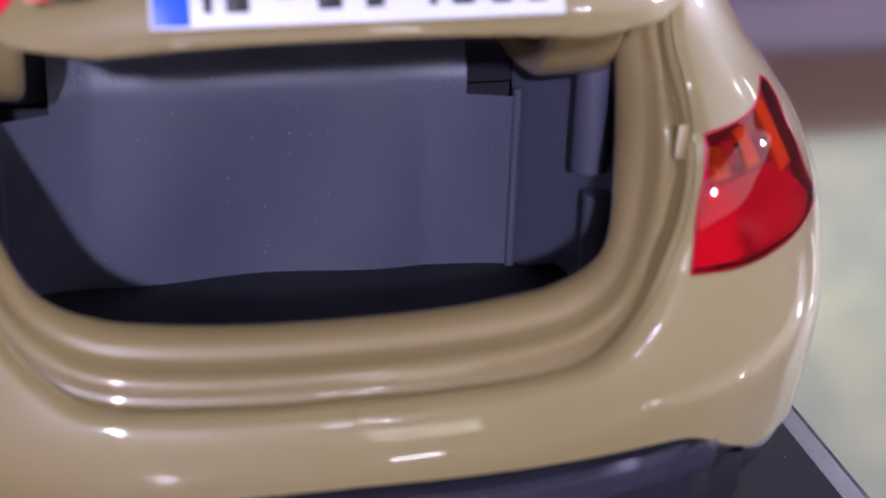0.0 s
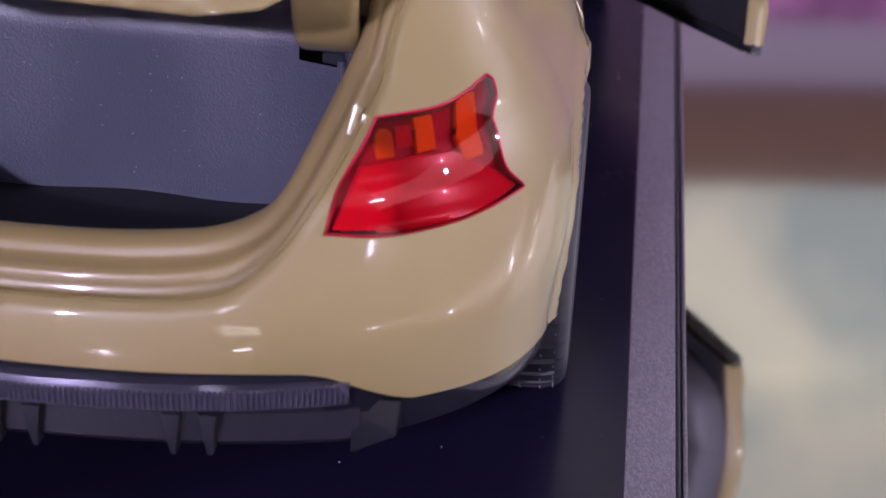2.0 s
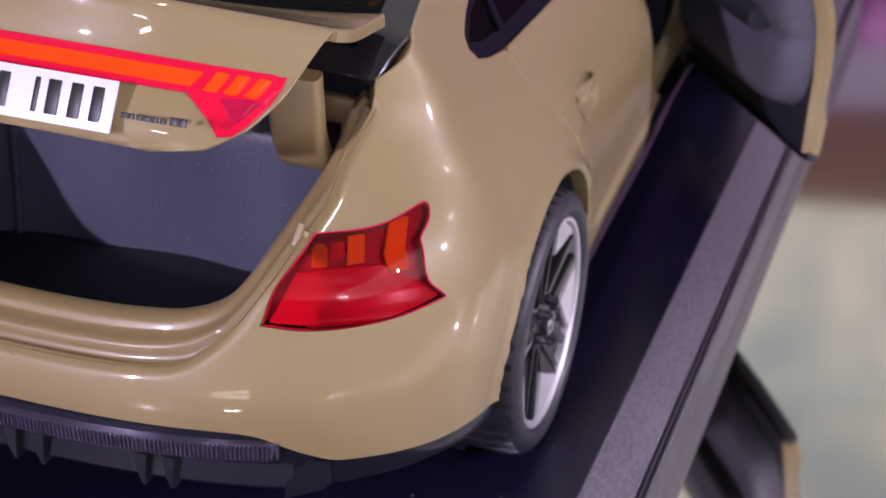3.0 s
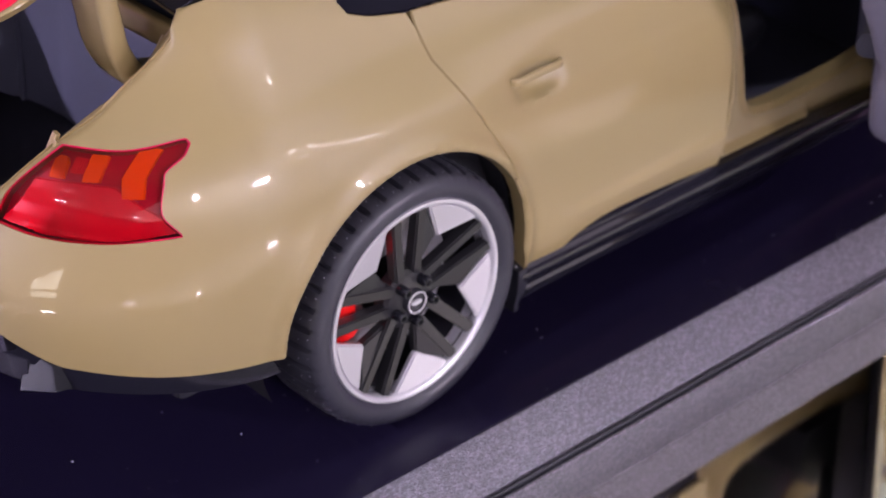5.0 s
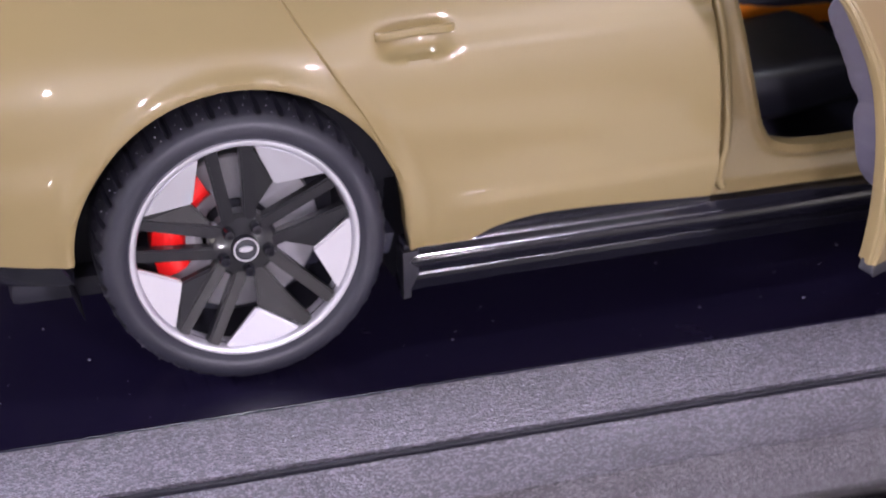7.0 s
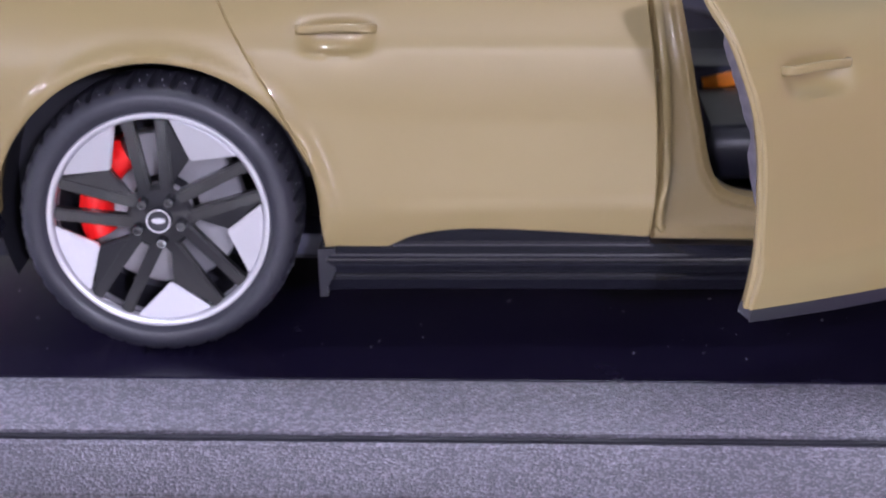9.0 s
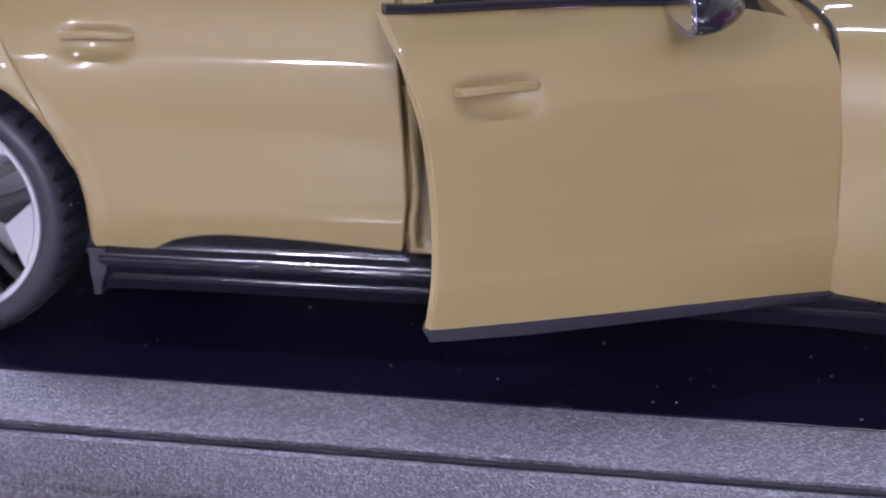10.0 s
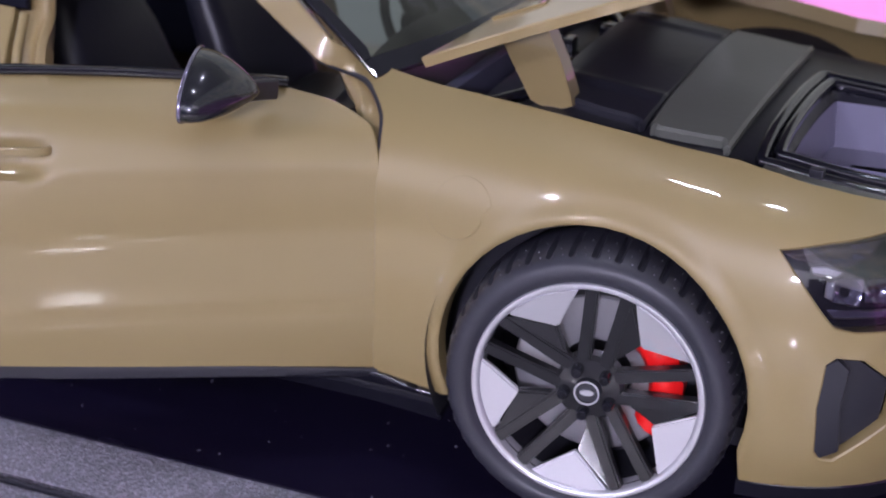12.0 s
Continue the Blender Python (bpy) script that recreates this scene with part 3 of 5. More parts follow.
HATCH = curve_pts([(U_TAIL, 0.612), (on_skin(0.15, 0.612), 0.612), (on_skin(0.28, 0.615), 0.615), (on_skin(0.375, 0.628), 0.628), (on_skin(0.435, 0.664), 0.664), (on_skin(0.482, 0.712), 0.712),
                   (on_skin(0.522, 0.775), 0.775), (on_skin(0.555, 0.835), 0.835), (on_skin(0.580, 0.893), 0.893), (on_skin(0.600, 0.95), 0.95), (on_skin(0.605, 1.01), 1.01), (on_skin(0.635, 1.08), 1.08)], 6)
GLASS_EDGE = [(on_skin(0.625, 1.134), 1.134), (-0.355, 1.190), (-0.197, 1.231), (-0.075, 1.261), (0.055, 1.286), (0.3, 1.308), (0.6, 1.315), (1.0, 1.318), (1.329, 1.3175)]
BUMPER_LOW = [(on_skin(0.93, 0.364), 0.364), (on_skin(0.86, 0.366), 0.368), (on_skin(0.74, 0.38), 0.38), (on_skin(0.69, 0.387), 0.387), (on_skin(0.62, 0.425), 0.425), (on_skin(0.55, 0.465), 0.465),
              (on_skin(0.45, 0.478), 0.478), (on_skin(0.2, 0.485), 0.485), (U_TAIL, 0.488)]


def seat_step(q):
    """The skin rolls over softly towards the lid's seat."""
    d = away(q, HATCH, closed=False)
    return -0.010 * np.exp(-(d / 0.012) ** 2)


def flare(q, arch):
    """A blister that swells towards the wheel arch and ends in a rolled lip."""
    d = np.clip(np.hypot(q[:, 0] - arch[0], q[:, 1] - arch[1]) - arch[2], 0, 9)
    return 0.011 * np.exp(-(d / 0.026) ** 2) - 0.002 * np.exp(-((d - 0.048) / 0.016) ** 2) - 0.007 * np.exp(-(d / 0.005) ** 2)


def flank_lines(q):
    """The flank's soft shoulder crease and the lower swage above the sill."""
    x, z = q[:, 0], q[:, 1]
    line = 0.400 + 0.020 * (x - 0.6)
    swage = 0.010 / (1 + np.exp((z - line) / 0.006)) * np.clip(1 - (line - z) / 0.11, 0, 1) * np.clip((x - 0.50) / 0.12, 0, 1)
    return swage - 0.006 * np.exp(-((z - 0.52) / 0.09) ** 2) + 0.003 * np.exp(-((z - 0.79) / 0.02) ** 2)


def handle_bowl(q, x, z):
    a = ((q[:, 0] - x) / 0.082) ** 4 + ((q[:, 1] - z + 0.012) / 0.034) ** 4
    return -0.030 * np.exp(-a)


def quarter(side):
    door_gap = [(0.385, 0.50), (0.30, 0.66), (0.18, 0.86), (0.13, 0.947), (0.125, 1.02)]
    arch_part = [p for p in arc_pts(*ARCH_R, 179, 22)]
    window = curve_pts([(-0.075, 1.110), (-0.05, 1.140), (0.06, 1.180), (0.25, 1.220), (0.55, 1.256), (0.9, 1.278), (1.14, 1.28)], 5)
    out = [tuple(p) for p in HATCH] + GLASS_EDGE
    out += [(1.329, 1.291), (1.14, 1.288)] + [tuple(p) for p in window[::-1][1:]]
    out += [(-0.055, 1.080), (0.02, 1.062), (0.115, 1.048)] + door_gap[::-1]
    out += arch_part[::-1]
    out += [tuple(p) for p in curve_pts(BUMPER_LOW, 4)]
    return panel("rear_quarter", out, skin, PAINT, car, holes=[LAMP], h=0.017, thick=0.045, side=side, fine=(HATCH, 0.115, 0.009),
                 relief=lambda q: seat_step(q) + flare(q, ARCH_R) * (q[:, 0] > -0.5))


for s in SIDES:
    quarter(s)


RIM = [(-0.885, 0.0, 0.713), (-0.884, -0.10, 0.714), (-0.880, -0.20, 0.718), (-0.871, -0.305, 0.727), (-0.862, -0.345, 0.733), (-0.845, -0.393, 0.745), (-0.818, -0.433, 0.764), (-0.768, -0.461, 0.797), (-0.69, -0.486, 0.850),
       (-0.60, -0.514, 0.911), (-0.50, -0.541, 0.977), (-0.465, -0.550, 1.02), (-0.45, -0.555, 1.07)]


def lid_seat(side):
    """The recessed ledge on which the boot lid closes, from the skin's edge in to the opening's rolled rim."""
    outer = tail_set([skin(u, z) for u, z in HATCH])
    outer[:, 0] += 0.009
    inner = curve_pts(RIM, 8)

    def even(line, marks):
        """Points at equal steps between the marked stations."""
        length = np.r_[0, np.cumsum(np.linalg.norm(np.diff(line, axis=0), axis=1))]
        at = [length[int(np.argmin(np.linalg.norm(line - m, axis=1)))] for m in marks]
        at[0], at[-1] = 0.0, length[-1]
        stops = np.concatenate([np.linspace(at[i], at[i + 1], 24, endpoint=False) for i in range(len(at) - 1)] + [[at[-1]]])
        return np.stack([np.interp(stops, length, line[:, i]) for i in range(3)], 1)

    o = even(outer, [outer[0], tail_set([skin(on_skin(0.375, 0.628), 0.628)])[0], tail_set([skin(on_skin(0.482, 0.712), 0.712)])[0], tail_set([skin(on_skin(0.60, 0.95), 0.95)])[0], outer[-1]])
    r = even(inner, [inner[0], np.array(RIM[4]), np.array(RIM[7]), np.array(RIM[10]), inner[-1]])
    # fractions of the way in, and the depth under the straight line from edge to rim
    section = [(-0.03, 0.002), (0.03, 0.008), (0.06, 0.020), (0.09, 0.027), (0.16, 0.029), (0.22, 0.025), (0.26, 0.014), (0.29, 0.003), (0.33, -0.002), (0.42, -0.002), (0.56, 0.003), (0.60, -0.001), (0.64, -0.009),
               (0.70, -0.013), (0.82, -0.013), (0.92, -0.008), (0.98, 0.002), (1.0, 0.012), (0.995, 0.035), (0.97, 0.075)]
    verts, k = [], len(section)
    for i in range(len(o)):
        along = o[min(i + 1, len(o) - 1)] - o[max(i - 1, 0)]
        across = r[i] - o[i]
        n = np.cross(along, across)
        n /= np.linalg.norm(n)
        if n[0] > 0:
            n = -n
        verts += [o[i] + across * f - n * d for f, d in section]
    faces = [(i * k + q, i * k + q + 1, (i + 1) * k + q + 1, (i + 1) * k + q) for i in range(len(o) - 1) for q in range(k - 1)]
    TAIL[0] = False
    mesh_object("lid_seat", np.array(verts) * (1, side, 1), faces, SEAT_PAINT, car, "beige painted seat round the boot opening", angle=75, flip=None)
    TAIL[0] = True


for s in SIDES:
    lid_seat(s)


def rear_door(side):
    arch = [p for p in arc_pts(*ARCH_R, 0, 24)]
    arch = [p for p in arch if p[1] > 0.285]
    out = [(0.42, 0.283), (0.575, 0.283)] + [tuple(p) for p in curve_pts([(0.575, 0.283), (0.65, 0.318), (0.77, 0.335), (0.95, 0.33), (1.232, 0.312)], 5)[1:]]
    out += [tuple(p) for p in curve_pts([(1.236, 0.318), (1.248, 0.45), (1.238, 0.70), (1.215, 0.90), (1.198, 1.015)], 5)]
    out += [(0.9, 1.022), (0.5, 1.034), (0.135, 1.048)]
    out += [(0.133, 1.02), (0.138, 0.947), (0.188, 0.862), (0.308, 0.662), (0.393, 0.502)]
    out += [p for p in arch[::-1]]
    return panel("rear_door", out, skin, PAINT, car, h=0.014, thick=0.045, side=side,
                 relief=lambda q: handle_bowl(q, 0.45, 0.83) + flank_lines(q) + flare(q, ARCH_R))


for s in SIDES:
    rear_door(s)


def fender(side):
    arch = arc_pts(*ARCH_F, 200, -22)
    arch = [p for p in arch if p[1] > 0.225]
    out = [tuple(p) for p in curve_pts([(2.31, 0.248), (2.315, 0.40), (2.318, 0.586), (2.308, 0.75), (2.296, 0.87), (2.268, 0.915), (2.2, 0.95), (2.09, 0.978)], 5)]
    out += [(2.075, 0.985), (1.99, 1.035), (1.78, 1.155), (1.60, 1.235), (1.46, 1.277), (1.33, 1.292)]
    out += [(1.33, 1.317), (1.46, 1.318), (1.60, 1.305), (1.72, 1.275)]
    out += [(1.90, 1.165), (2.06, 1.058), (2.12, 1.016), (2.17, 0.988), (2.24, 0.972)]
    out += [(2.38, 0.962), (2.493, 0.957), (2.645, 0.948), (2.757, 0.940), (2.883, 0.930), (3.005, 0.916), (3.14, 0.901), nose_at(3.25, 0.890), nose_at(3.38, 0.869), nose_at(3.49, 0.843), nose_at(3.56, 0.825)]
    out += HEAD_LAMP_EDGE
    out += [(U_NOSE, 0.58), (U_NOSE, 0.20), (on_skin(0.75, 0.19, True), 0.18), (3.28, 0.175)]
    out += [p for p in arch[::-1]]
    out += [(2.478, 0.226)]
    return panel("front_fender", out, skin, PAINT, car, h=0.022, thick=0.045, side=side, holes=[VENT], fine=(np.array(arch), 0.075, 0.010), relief=lambda q: 0.55 * flare(q, ARCH_F))


HL_TIP = nose_at(3.298, 0.765)
HEAD_LAMP_EDGE = [nose_at(3.53, 0.800), nose_at(3.40, 0.785), HL_TIP, nose_at(3.36, 0.70), nose_at(3.42, 0.63), nose_at(3.446, 0.602), nose_at(3.49, 0.592), nose_at(3.56, 0.594), nose_at(3.70, 0.60), (on_skin(0.3, 0.6, True), 0.60)]
VENT = [nose_at(3.438, 0.515), nose_at(3.428, 0.40), nose_at(3.432, 0.285), nose_at(3.445, 0.262), nose_at(3.476, 0.258), nose_at(3.59, 0.36), nose_at(3.60, 0.46), nose_at(3.52, 0.53), nose_at(3.46, 0.535)]
for s in SIDES:
    fender(s)


# ---- wheels ----
def build_wheel(phase, caliper_at, x, side, yr=-0.955, zc=0.357, steer=0.0):
    """One wheel, its outer face towards -y before it is mirrored."""
    k = side

    def put(v, f):
        v = turned(np.array(v)) + (x, 0, zc)
        return v * (1, k, 1), f

    def turned(v):
        c, s_, y0 = math.cos(radians(steer)), math.sin(radians(steer)), yr + 0.12
        d = v[:, 1] - y0
        return np.stack([v[:, 0] * c - d * s_, y0 + v[:, 0] * s_ + d * c, v[:, 2]], 1)

    r_rim, r_tyre = 0.284, 0.3565
    hub = new("wheel")
    hub.parent = car
    prof = [(0.262, yr + 0.03), (0.268, yr + 0.012), (0.283, yr + 0.004), (0.292, yr - 0.008), (0.305, yr - 0.016), (0.324, yr - 0.014), (0.339, yr - 0.005), (0.348, yr + 0.009),
            (0.3535, yr + 0.030), (0.356, yr + 0.055), (r_tyre, yr + 0.09), (r_tyre, yr + 0.14), (r_tyre, yr + 0.18), (0.347, yr + 0.22), (0.33, yr + 0.25), (0.26, yr + 0.25)]
    n = 360
    v, f = lathe(prof, n)
    m = len(prof)
    v = [list(p) for p in v]
    for i in range(n):
        if i % 9 in (0, 1):
            for q in range(7, 11):
                cx, cy, cz = v[i * m + q]
                sc = 1 - (0.013 if q > 7 else 0.004) / math.hypot(cx, cz)
                v[i * m + q] = [cx * sc, cy, cz * sc]
    tyre = mesh_object("tyre", *put(v, f), RUBBER, hub, angle=38, flip=None)
    # moulding pins beside the tread grooves, painted pale for their glints
    pv, pf = [], []
    for i in range(0, n, 9):
        for dy, da, r in ((0.012, 1.6, 0.350), (0.040, 3.0, 0.356), (0.085, 1.2, 0.3575)):
            a = 2 * math.pi * i / n + radians(da + 2.5)
            o, t_ = np.array([math.cos(a), -0.25, math.sin(a)]), np.array([-math.sin(a), 0, math.cos(a)])
            c, w = np.array([r * math.cos(a), yr + dy, r * math.sin(a)]), np.array([0.0, 1.0, 0.0])
            b = len(pv)
            pv += [tuple(c - o * 0.003 + t_ * e * 0.0018 + w * g * 0.0024) for e, g in ((-1, -1), (1, -1), (1, 1), (-1, 1))] + [tuple(c + o * 0.004)]
            pf += [(b, b + 1, b + 4), (b + 1, b + 2, b + 4), (b + 2, b + 3, b + 4), (b + 3, b, b + 4)]
    mesh_object("tread_texture", *put(pv, pf), RUBBER_PIN, tyre, angle=20, flip=None)
    v, f = lathe([(0.262, yr + 0.06), (0.264, yr + 0.008), (0.268, yr - 0.001), (0.274, yr - 0.004), (0.281, yr - 0.003), (r_rim, yr + 0.003), (r_rim, yr + 0.03)], 144)
    mesh_object("rim_lip", *put(v, f), RIM_SILVER, hub, "machined silver rim edge", angle=50, flip=None)
    v, f = lathe([(0.264, yr + 0.02), (0.262, yr + 0.22), (0.10, yr + 0.225), (0.02, yr + 0.225)], 96)
    mesh_object("barrel", *put(v, f), DARK_INSIDE, hub, angle=50, flip=None)
    v, f = lathe([(0.09, yr + 0.115), (0.20, yr + 0.115), (0.205, yr + 0.12), (0.205, yr + 0.165), (0.09, yr + 0.165)], 72)
    mesh_object("brake_disc", *put(v, f), STEEL, hub, "grey steel brake disc", angle=40, flip=None)
    v, f = lathe([(0.216, yr + 0.085), (0.216, yr + 0.16), (0.130, yr + 0.16), (0.134, yr + 0.085), (0.150, yr + 0.066), (0.176, yr + 0.060), (0.200, yr + 0.068), (0.216, yr + 0.085)], 24, radians(caliper_at - 42), radians(caliper_at + 42))
    mesh_object("caliper", *put(v, f), CALIPER, hub, "red brake caliper", angle=40, flip=None)

    def polar(a, r, y):
        return (r * math.cos(radians(a)), yr + y, r * math.sin(radians(a)))

    def plate(name, pts, depth, mat, label=""):
        c = len(pts)
        vv = list(pts) + [(p[0], p[1] + depth, p[2]) for p in pts]
        ff = [tuple(range(c)), tuple(reversed(range(c, 2 * c)))] + [(i, (i + 1) % c, c + (i + 1) % c, c + i) for i in range(c)]
        bm = bmesh.new()
        vs = [bm.verts.new(p) for p in vv]
        for q in ff:
            bm.faces.new([vs[i] for i in q])
        bmesh.ops.recalc_face_normals(bm, faces=bm.faces)
        bmesh.ops.bevel(bm, geom=[e for e in bm.edges], offset=0.0045, segments=2, affect="EDGES", clamp_overlap=True)
        for w in bm.verts:
            p = turned(np.array([w.co]))[0]
            w.co = Vector((p[0] + x, p[1] * k, p[2] + zc))
        part(name, bm, mat, hub, label, angle=28)

    for i in range(5):
        a = phase + 72 * i
        for b, wing in ((9.0, -1), (-9.5, 1)):
            r0, r1 = 0.055, 0.2655
            n0 = np.array([math.cos(radians(a)), 0, math.sin(radians(a))])
            t0 = np.array([-math.sin(radians(a)), 0, math.cos(radians(a))])
            s0 = math.copysign(0.026, b)
            e0, e1 = s0, 0.2655 * math.sin(radians(b))
            wide0, wide1 = 0.017, 0.0155
            pts = []
            for r, e, wd, y in ((r0, e0, wide0, 0.026), (r1 * 0.72, e0 + (e1 - e0) * 0.66, wide1, 0.014), (r1, e1, wide1 * 1.05, 0.006)):
                pts.append((n0 * r + t0 * (e + wd), y))
            for r, e, wd, y in ((r1, e1, wide1 * 1.05, 0.006), (r1 * 0.72, e0 + (e1 - e0) * 0.66, wide1, 0.014), (r0, e0, wide0, 0.026)):
                pts.append((n0 * r + t0 * (e - wd), y))
            plate("spoke", [(p[0], yr + y, p[2]) for p, y in pts], 0.035, RIM_DARK)
        # the dark wing beside the pair and the silver blade at the rim
        inner = polar(a - 34, 0.180, 0.028)
        plate("wing", [polar(a - 24, 0.075, 0.034), polar(a - 12.5, 0.17, 0.022), polar(a - 12.5, 0.262, 0.010), inner], 0.028, RIM_DARK)
        plate("blade", [polar(a - 14, 0.265, 0.006)] + [polar(a - 14 - 42.5 * j / 6, 0.2665, 0.004) for j in range(1, 7)] + [polar(a - 35, 0.172, 0.022)], 0.02, RIM_SILVER, "silver aero blade of the wheel")
        c = polar(a - 0.0 + 36, 0.058, 0.03)
        v, f = lathe([(0.0001, -0.018), (0.0060, -0.018), (0.0070, -0.027), (0.0118, -0.027), (0.0145, -0.021), (0.0150, 0.02)], 12)
        v = [(p[0] + c[0], p[1] + c[1] - 0.012, p[2] + c[2]) for p in v]
        mesh_object("wheel_bolt", *put(v, f), BLACK_GLOSS, hub, angle=40, flip=None)
    v, f = lathe([(0.0001, yr + 0.016), (0.03, yr + 0.017), (0.075, yr + 0.026), (0.085, yr + 0.036), (0.085, yr + 0.07)], 48)
    mesh_object("hub_disc", *put(v, f), RIM_DARK, hub, angle=30, flip=None)
    v, f = lathe([(0.0001, yr + 0.004), (0.026, yr + 0.004), (0.0275, yr + 0.0), (0.031, yr + 0.0), (0.033, yr + 0.004), (0.034, yr + 0.022)], 40)
    mesh_object("hub_cap", *put(v, f), BLACK_SATIN, hub, "black wheel cap with silver ring", angle=30, flip=None)
    v, f = lathe([(0.0268, yr + 0.0005), (0.0278, yr - 0.002), (0.0308, yr - 0.002), (0.0318, yr + 0.0005)], 40)
    mesh_object("cap_ring", *put(v, f), RIM_SILVER, hub, angle=30, flip=None)
    v, f = lathe([(0.0001, yr + 0.0005), (0.012, yr + 0.0005), (0.0135, yr + 0.004)], 24)
    v = [(p[0] * 1.35, p[1], p[2] * 0.6) for p in v]
    mesh_object("cap_emblem", *put(v, f), RIM_SILVER, hub, "plain silver oval emblem", angle=30, flip=None)
    # dark wheel house behind
    v, f = lathe([(0.43, yr + 0.10), (0.43, yr + 0.34), (0.02, yr + 0.34)], 40, radians(-25), radians(205))
    mesh_object("wheel_house", *put(v, f), DARK_INSIDE, car, "dark wheel house lining", angle=40, flip=None)


for s in SIDES:
    build_wheel(96, 160, 0.0, s)
    build_wheel(82, 4, 2.888, s, steer=7 * s)


# ---- fixed trim on the flanks ----
def inset(depth):
    def f(u, z):
        p = skin(u, z)
        return p + np.array([0, depth, 0]) * (1 if -0.3 <= u <= 3.15 else 0) + (np.array([-p[0] + 1.4, -p[1], 0]) / 2.0 * depth if not -0.3 <= u <= 3.15 else 0)
    return f


def skirt(side):
    top = curve_pts([(0.575, 0.280), (0.65, 0.315), (0.77, 0.332), (0.95, 0.327), (1.236, 0.308)], 5)
    out = [(0.403, 0.150), (0.46, 0.158), (0.7, 0.160), (1.6, 0.156), (2.3, 0.148), (2.484, 0.137), (2.478, 0.222), (2.31, 0.244), (1.9, 0.262), (1.242, 0.278)]
    out += [tuple(p) for p in top[::-1]] + [(0.41, 0.280)]

    def steps(q):
        z = q[:, 1]

        def edge(z0, w=0.0022):
            return 1 / (1 + np.exp(-(z - z0) / w))

        bulge = 0.020 * np.clip(1 - ((z - 0.235) / 0.036) ** 2, 0, 1) ** 0.5
        return bulge - 0.010 * edge(0.272) + 0.006 * np.exp(-((z - 0.276) / 0.004) ** 2) + 0.012 * (1 - edge(0.190)) + 0.005 * np.exp(-((z - 0.190) / 0.004) ** 2)

    panel("side_skirt", out, inset(0.008), BLACK_GLOSS, car, "gloss black side skirt", h=0.008, thick=0.05, side=side, relief=steps)
    loft("mud_flap", [[(0.398, -0.925, z0), (0.440, -0.918, z0), (0.440, -0.86, z0), (0.398, -0.86, z0)] if z0 > 0.2 else
                      [(0.400, -0.915, z0), (0.420, -0.910, z0), (0.420, -0.88, z0), (0.400, -0.88, z0)] for z0 in (0.275, 0.21, 0.165, 0.142)], BLACK_SATIN, car, side=side)


def side_glass(side):
    low = [(-0.072, 1.106), (-0.05, 1.083), (0.02, 1.066), (0.115, 1.052), (0.5, 1.038), (0.9, 1.026), (1.232, 1.018)]
    top = curve_pts([(1.14, 1.276), (0.9, 1.274), (0.55, 1.252), (0.25, 1.216), (0.06, 1.176), (-0.045, 1.138), (-0.072, 1.106)], 5)[:-1]
    out = low + [tuple(p) for p in top]
    a = [(-0.03, 1.112), (0.03, 1.095), (0.165, 1.080), (0.205, 1.188), (0.07, 1.158), (-0.015, 1.124)]
    b = [(0.195, 1.080), (0.5, 1.070), (0.9, 1.058), (1.12, 1.052), (1.06, 1.25), (0.55, 1.228), (0.26, 1.198), (0.228, 1.184)]
    panel("window_frame", out, inset(0.010), WINDOW_BLACK, car, "gloss black side window surround", holes=[a, b], h=0.03, thick=0.02, side=side)
    for o in (a, b):
        panel("side_window", o, inset(0.020), PANE_DARK, car, "dark tinted side glass", h=0.05, thick=0.0, side=side)


def aperture(side):
    out = [tuple(p) for p in curve_pts([(1.222, 0.275), (1.236, 0.45), (1.226, 0.70), (1.205, 0.90), (1.19, 1.02), (1.135, 1.285)], 4)]
    out += [(1.30, 1.298), (1.44, 1.286), (1.60, 1.243), (1.78, 1.165), (1.99, 1.043), (2.08, 0.992), (2.2, 0.955), (2.275, 0.92), (2.30, 0.87), (2.322, 0.75), (2.328, 0.586), (2.325, 0.40), (2.318, 0.25)]
    hole = curve_pts([(1.235, 1.225), (1.30, 1.252), (1.44, 1.244), (1.60, 1.200), (1.80, 1.118), (2.00, 1.008), (2.11, 0.945), (2.20, 0.88), (2.235, 0.75), (2.235, 0.55), (2.14, 0.43), (1.9, 0.395), (1.6, 0.39), (1.46, 0.405),
                      (1.395, 0.46), (1.355, 0.62), (1.315, 0.83), (1.275, 1.03), (1.235, 1.16)], 4, closed=True)

    def bead(q):
        d = away(q, hole)
        e = away(q, np.array(out))
        return 0.012 * np.exp(-((d - 0.014) / 0.010) ** 2) + 0.022 * np.exp(-((e - 0.030) / 0.013) ** 2) * (q[:, 1] < 1.0) * (q[:, 0] < 1.75)

    panel("door_frame", out, inset(0.052), JAMB, car, "beige painted door opening", holes=[hole], h=0.011, fine=(np.vstack([hole, hole[:1]]), 0.045, 0.007), thick=0.05, side=side, relief=bead)
    bead = [(1.272, 0.325), (1.262, 0.345), (1.266, 0.40), (1.276, 0.46), (1.272, 0.60), (1.262, 0.74), (1.245, 0.88), (1.225, 1.0)]
    sweep("pillar_bead", [skin(u, z) + (0, 0.020, 0) for u, z in curve_pts(bead, 6)], rounded(0.026, 0.022, 0.48, 5), PAINT, car, "beige rounded bead along the door pillar", side=side)
    part("door_striker", box_bm(1.232, 1.256, side * -0.862 - 0.012, side * -0.862 + 0.012, 0.70, 0.735, 0.004), PAINT, car)


